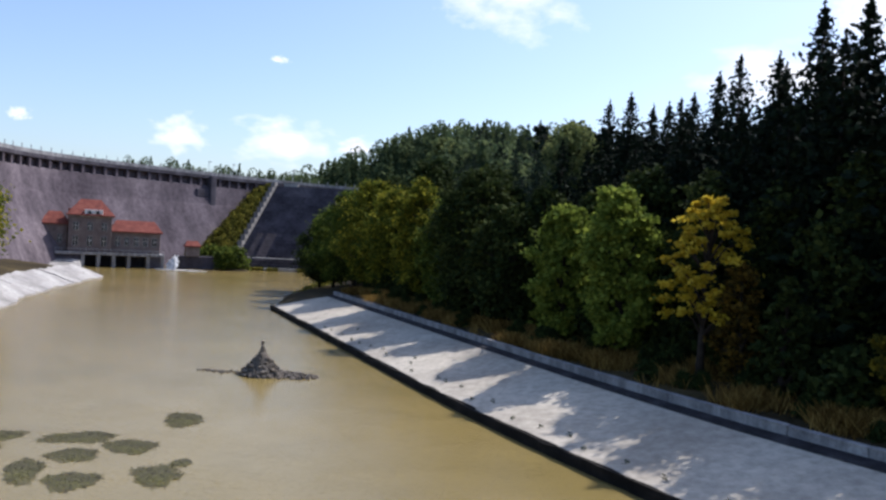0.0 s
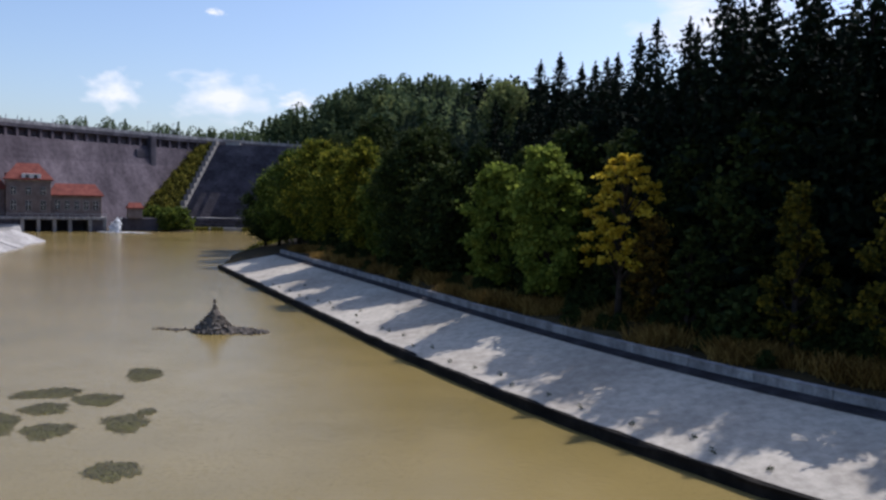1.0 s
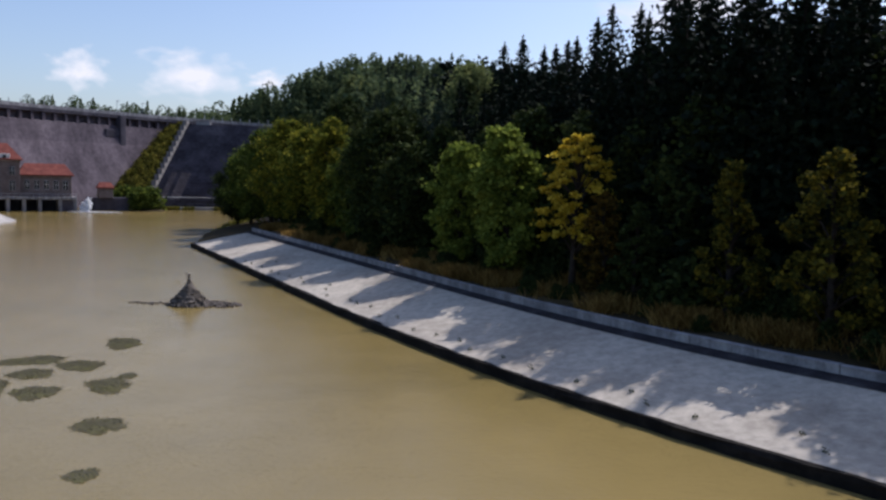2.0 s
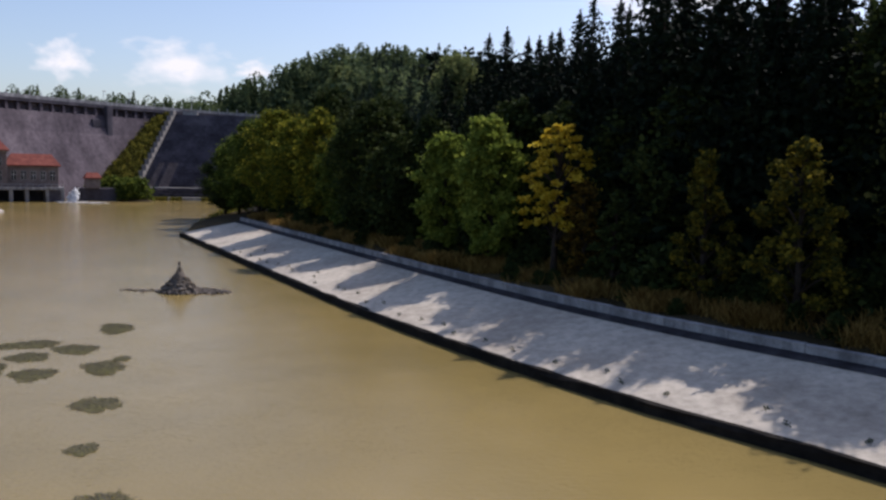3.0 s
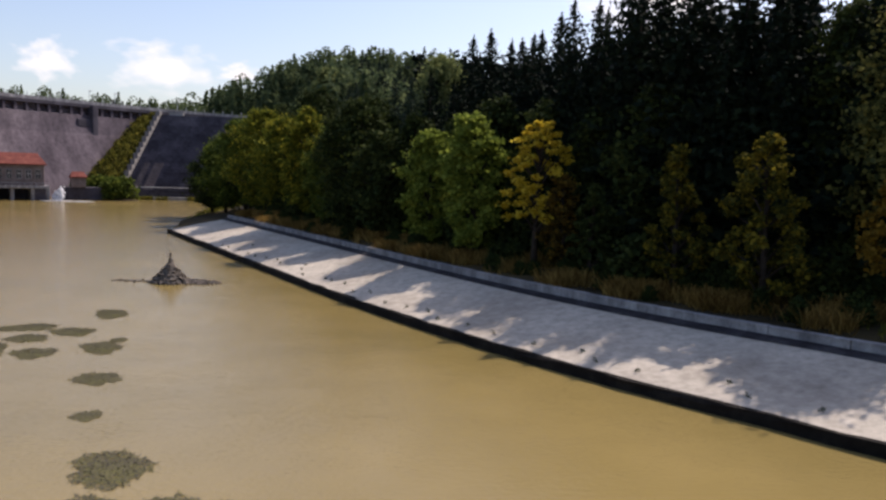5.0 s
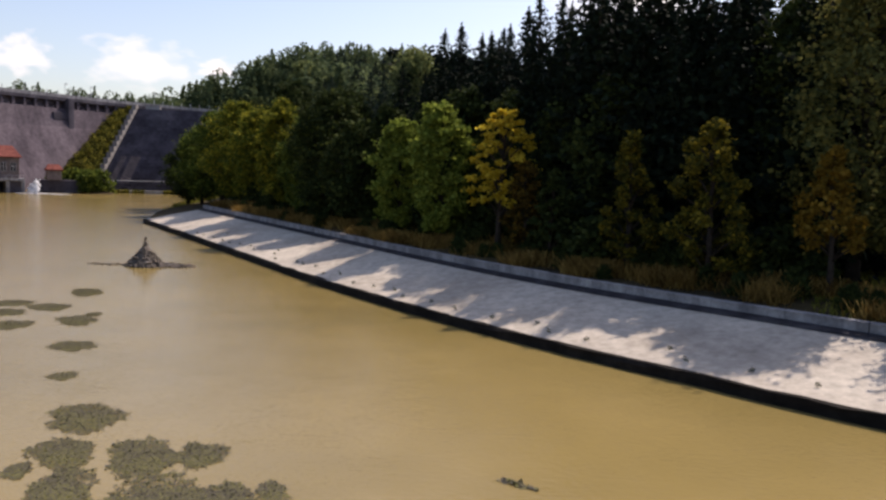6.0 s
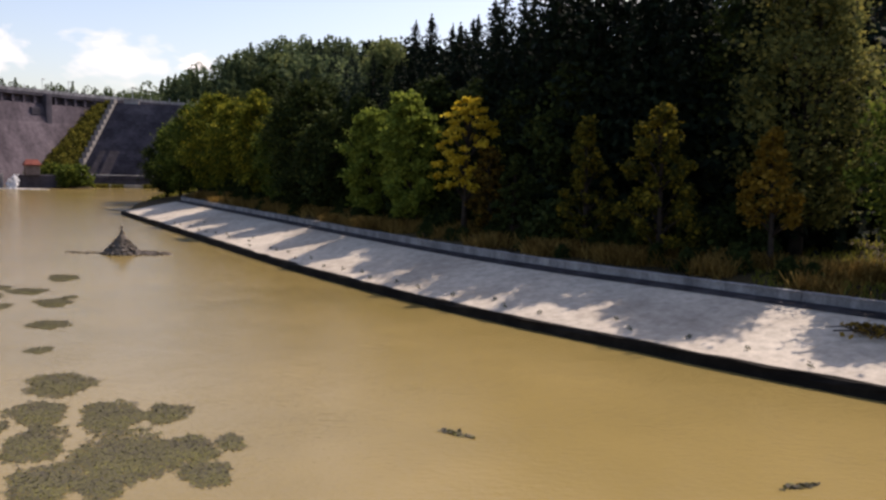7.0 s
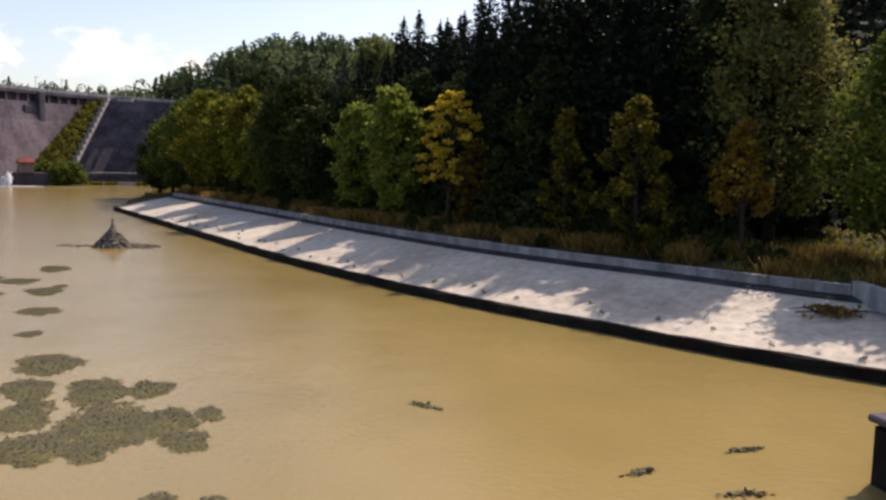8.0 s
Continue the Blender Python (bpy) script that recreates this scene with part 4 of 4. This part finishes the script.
rng = np.random.default_rng(8)
n = 190000
i = rng.integers(0, len(B), n)
off = 11.7 + rng.uniform(0, 1, n) ** 1.3 * 9.5
x, y = B[i, 0] + BN[i, 0] * off + rng.normal(size=n) * 0.5, B[i, 1] + BN[i, 1] * off + rng.normal(size=n) * 0.5
d = offset_from(SHORE, SHORE_N, x, y)
keep = (d > 11.7) & (wave(x, y, 0.5, 1.0) + 0.3 * rng.normal(size=n) > 0.5)
x, y = x[keep], y[keep]
grass_stuff("dry_grass", "tall dry yellow grass along the parapet", x, y, ground_z(x, y), rng, DRYGRASS, 1.15, 0.036, 0.5)
n = 26000
x, y = rng.uniform(20, 75, n), rng.uniform(28, 75, n)
d = offset_from(SHORE, SHORE_N, x, y)
keep = (d > 11.8)
x, y = x[keep], y[keep]
grass_stuff("meadow_grass", "sunlit short meadow grass beyond the slope", x, y, ground_z(x, y), rng, LAWN, 0.45, 0.07)
n = 9000
x, y = rng.uniform(-100, -70, n), rng.uniform(160, 290, n)
d = offset_from(SHORE, SHORE_N, x, y)
keep = (d > 0.3) & (d < 9)
x, y = x[keep], y[keep]
grass_stuff("shore_grass", "pale grass on the natural shore", x, y, ground_z(x, y), rng, LAWN, 0.8, 0.12)

n = 9000
a, w = rng.uniform(0, 1, n), rng.uniform(0, 1, n)
p = CB[None] + (CT - CB)[None] * a[:, None] - RIGHT[None] * (1.8 + w * (15.0 - 8.0 * a))[:, None]
c = np.stack([p[:, 0], p[:, 1], 31 * a ** 0.95 - 2.0 * w + rng.uniform(0, 1.5, n) ** 1.5 + 0.5 * wave(p[:, 0], p[:, 1], 0.8, 0.3)], 1)
tagged(new("ramp_shrubs", quads_mesh("ramp_shrubs", leaf_quads(rng, c, 0.6, 0.2, 1.2), RAMPGREEN)), "olive and yellow-green shrubs and grass on the ramp", "shrubs", kind="stuff")
bush = broadleaf(rng, 7.0, 3.6, GREEN, low=0.02, leaves=1400, size=0.7, lumps=16)
bm = bmesh.new()
bmesh.ops.create_uvsphere(bm, u_segments=20, v_segments=10, radius=1.0, matrix=Matrix.Translation((-124.6, 262.0, -0.6)) @ Matrix.Diagonal((6.5, 4.5, 1.5, 1)))
for q in bm.verts:
    q.co.z += 0.15 * math.sin(2.1 * q.co.x) * math.cos(1.7 * q.co.y)
tagged(new("bank_mound", bm_mesh("bank_mound", bm, SOIL, True)), "low earth bank at the foot of the stair", "ground", kind="structure")
for x, y in ((-134, 266), (-137, 270), (-132.5, 270), (-140, 276), (-141, 268), (-144, 274), (-126.6, 261), (-123.6, 263), (-125.0, 259.6), (-128.6, 262.5)):
    plant("bush", bush, x, y, "green bush at the foot of the ramp", "bush", "ramp bushes", rng.uniform(0.8, 1.1), rng.uniform(0, 360), 0.3)

n = 2600
w = rng.uniform(1, 34, n)
p = CB[None] - BACK[None] * rng.uniform(3.3, 4.6, n)[:, None] + RIGHT[None] * w[:, None]
p = p[wave(p[:, 0], p[:, 1], 0.5, 0.2) > -0.1]
grass_stuff("ledge_grass", "green waterside growth below the pale ledge", p[:, 0], p[:, 1], np.full(len(p), -0.05), rng, RAMPGREEN, 1.2, 0.16)
# dark bushes stand in for the black shade below the crowns
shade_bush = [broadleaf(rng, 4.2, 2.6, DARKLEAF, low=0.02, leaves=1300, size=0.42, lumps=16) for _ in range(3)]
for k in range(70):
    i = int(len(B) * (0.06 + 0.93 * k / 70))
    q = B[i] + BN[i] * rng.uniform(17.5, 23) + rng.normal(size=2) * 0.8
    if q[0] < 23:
        plant("bush", shade_bush[k % 3], q[0], q[1], "dark bush added to fill the deep shade under the trees", "bush", "undergrowth bushes", rng.uniform(0.6, 1.15), rng.uniform(0, 360))
# smaller ones added to darken the gaps between grass clumps
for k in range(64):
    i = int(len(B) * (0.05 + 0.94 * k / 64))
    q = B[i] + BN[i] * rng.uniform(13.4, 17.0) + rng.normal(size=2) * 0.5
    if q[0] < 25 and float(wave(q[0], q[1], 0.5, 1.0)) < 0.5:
        plant("bush", shade_bush[k % 3], q[0], q[1], "low dark scrub added as shade between the dry grass", "bush", "undergrowth bushes", rng.uniform(0.28, 0.5), rng.uniform(0, 360))
tuft = []
for k in range(3):
    c = rng.normal(size=(26, 3)) * np.array([0.10, 0.10, 0.09]) + np.array([0, 0, 0.13])
    tuft.append(quads_mesh("leaves", leaf_quads(rng, c, 0.14, 0.0, 0.6), DARKLEAF))
for k in range(34):
    i = int(len(B) * (0.25 + 0.75 * (k + rng.uniform(-0.3, 0.3)) / 34)) - 1
    i = min(max(i, 0), len(B) - 1)
    off = 1.3 + abs(rng.normal()) * 0.9
    q = B[i] + BN[i] * off
    o = thing("weed_tuft", "small dark weed growing from a joint of the slope", "weed", (q[0], q[1], Z_KERB - 0.06 + (Z_TOP - Z_KERB) * (off - 0.5) / 10.5), "weeds on the slope")
    part("leaves", tuft[k % 3], o)
q = np.array([22.9, 45.2])
q_off = float(offset_from(BANK, BANK_N, q[:1], q[1:])[0])
o = thing("dead_branches", "heap of dead brown branches and leaves in the slope's corner", "debris", (q[0], q[1], Z_KERB + (Z_TOP - Z_KERB) * (q_off - 0.5) / 10.5))
c = rng.normal(size=(200, 3)) * np.array([0.65, 0.75, 0.12]) + np.array([0, 0, 0.15])
part("leaves", quads_mesh("leaves", leaf_quads(rng, c, 0.26, 0.4, 1.5), ORANGE), o)
v, f = [], []
for k in range(16):
    a = rng.uniform(0, 6.28)
    c = rng.normal(size=2) * 0.8
    L = rng.uniform(0.6, 1.5)
    tube(v, f, [(c[0] - L * math.cos(a), c[1] - L * math.sin(a), 0.05), (c[0], c[1], 0.32), (c[0] + L * math.cos(a), c[1] + L * math.sin(a), 0.15)], [0.05, 0.04, 0.015], 5)
tagged(part("twigs", mesh_of("twigs", v, f, BARK), o), "bare brown twigs", kind="stuff")

# ---- clouds over the valley ----
cm, nt, b, out = node_mat("cloud")
em = nt.nodes.new("ShaderNodeEmission")
em.inputs[0].default_value, em.inputs[1].default_value = (1.0, 0.99, 0.97, 1), 1.0
tr = nt.nodes.new("ShaderNodeBsdfTransparent")
ms = nt.nodes.new("ShaderNodeMixShader")
tc = nt.nodes.new("ShaderNodeTexCoord")
ln = nt.nodes.new("ShaderNodeVectorMath")
ln.operation = "LENGTH"
nt.links.new(tc.outputs["Object"], ln.inputs[0])
oi = nt.nodes.new("ShaderNodeObjectInfo")
nz = nt.nodes.new("ShaderNodeTexNoise")
nz.noise_dimensions = "4D"
nz.inputs["Scale"].default_value, nz.inputs["Detail"].default_value, nz.inputs["Roughness"].default_value = 2.3, 7, 0.55
rw = nt.nodes.new("ShaderNodeMath")
rw.operation = "MULTIPLY"
rw.inputs[1].default_value = 37.0
nt.links.new(oi.outputs["Random"], rw.inputs[0])
nt.links.new(rw.outputs[0], nz.inputs["W"])
nt.links.new(tc.outputs["Object"], nz.inputs["Vector"])
sub = nt.nodes.new("ShaderNodeMath")
sub.operation = "MULTIPLY_ADD"
sub.inputs[1].default_value = -0.58
nt.links.new(ln.outputs["Value"], sub.inputs[0])
nt.links.new(nz.outputs["Fac"], sub.inputs[2])
mr = nt.nodes.new("ShaderNodeMapRange")
mr.inputs["From Min"].default_value, mr.inputs["From Max"].default_value = 0.10, 0.46
nt.links.new(sub.outputs[0], mr.inputs["Value"])
nt.links.new(mr.outputs[0], ms.inputs[0])
nt.links.new(tr.outputs[0], ms.inputs[1])
nt.links.new(em.outputs[0], ms.inputs[2])
nt.links.new(ms.outputs[0], out.inputs[0])


def cloud(az, el, w, h):
    """A far cloud, by its bearing and height in degrees and its half width and half height in metres, 2400 m away."""
    d = 2400.0
    eye = Vector((-3, 8, 12))
    at = eye + Vector((math.sin(radians(az)) * math.cos(radians(el)), math.cos(radians(az)) * math.cos(radians(el)), math.sin(radians(el)))) * d
    n = 28
    v = [(0, 0, 0.12)] + [(1.02 * math.cos(6.2832 * k / n), 1.02 * math.sin(6.2832 * k / n), 0) for k in range(n)]
    ob = new("backdrop_cloud", mesh_of("cloud", v, [(0, k + 1, (k + 1) % n + 1) for k in range(n)], cm))
    ob.matrix_world = look(at, at + (at - eye)) @ Matrix.Diagonal((0.82 * w, 0.82 * h, 40, 1))
    return tagged(ob, "white cumulus cloud in a hazy blue sky", "cloud", kind="structure")


CLOUDS = [(-7.2, 16.9, 351, 203), (-29.5, 6.1, 140, 97), (-22.8, 6.2, 256, 121), (-17.8, 6.1, 108, 54), (-39.0, 6.5, 48, 32), (10.3, 11.5, 404, 161), (16.6, 15.6, 243, 216), (-23.3, 11.6, 54, 21), (1.4, 22.3, 1132, 324)]
for az, el, w, h in CLOUDS:
    cloud(az, el, w, h)
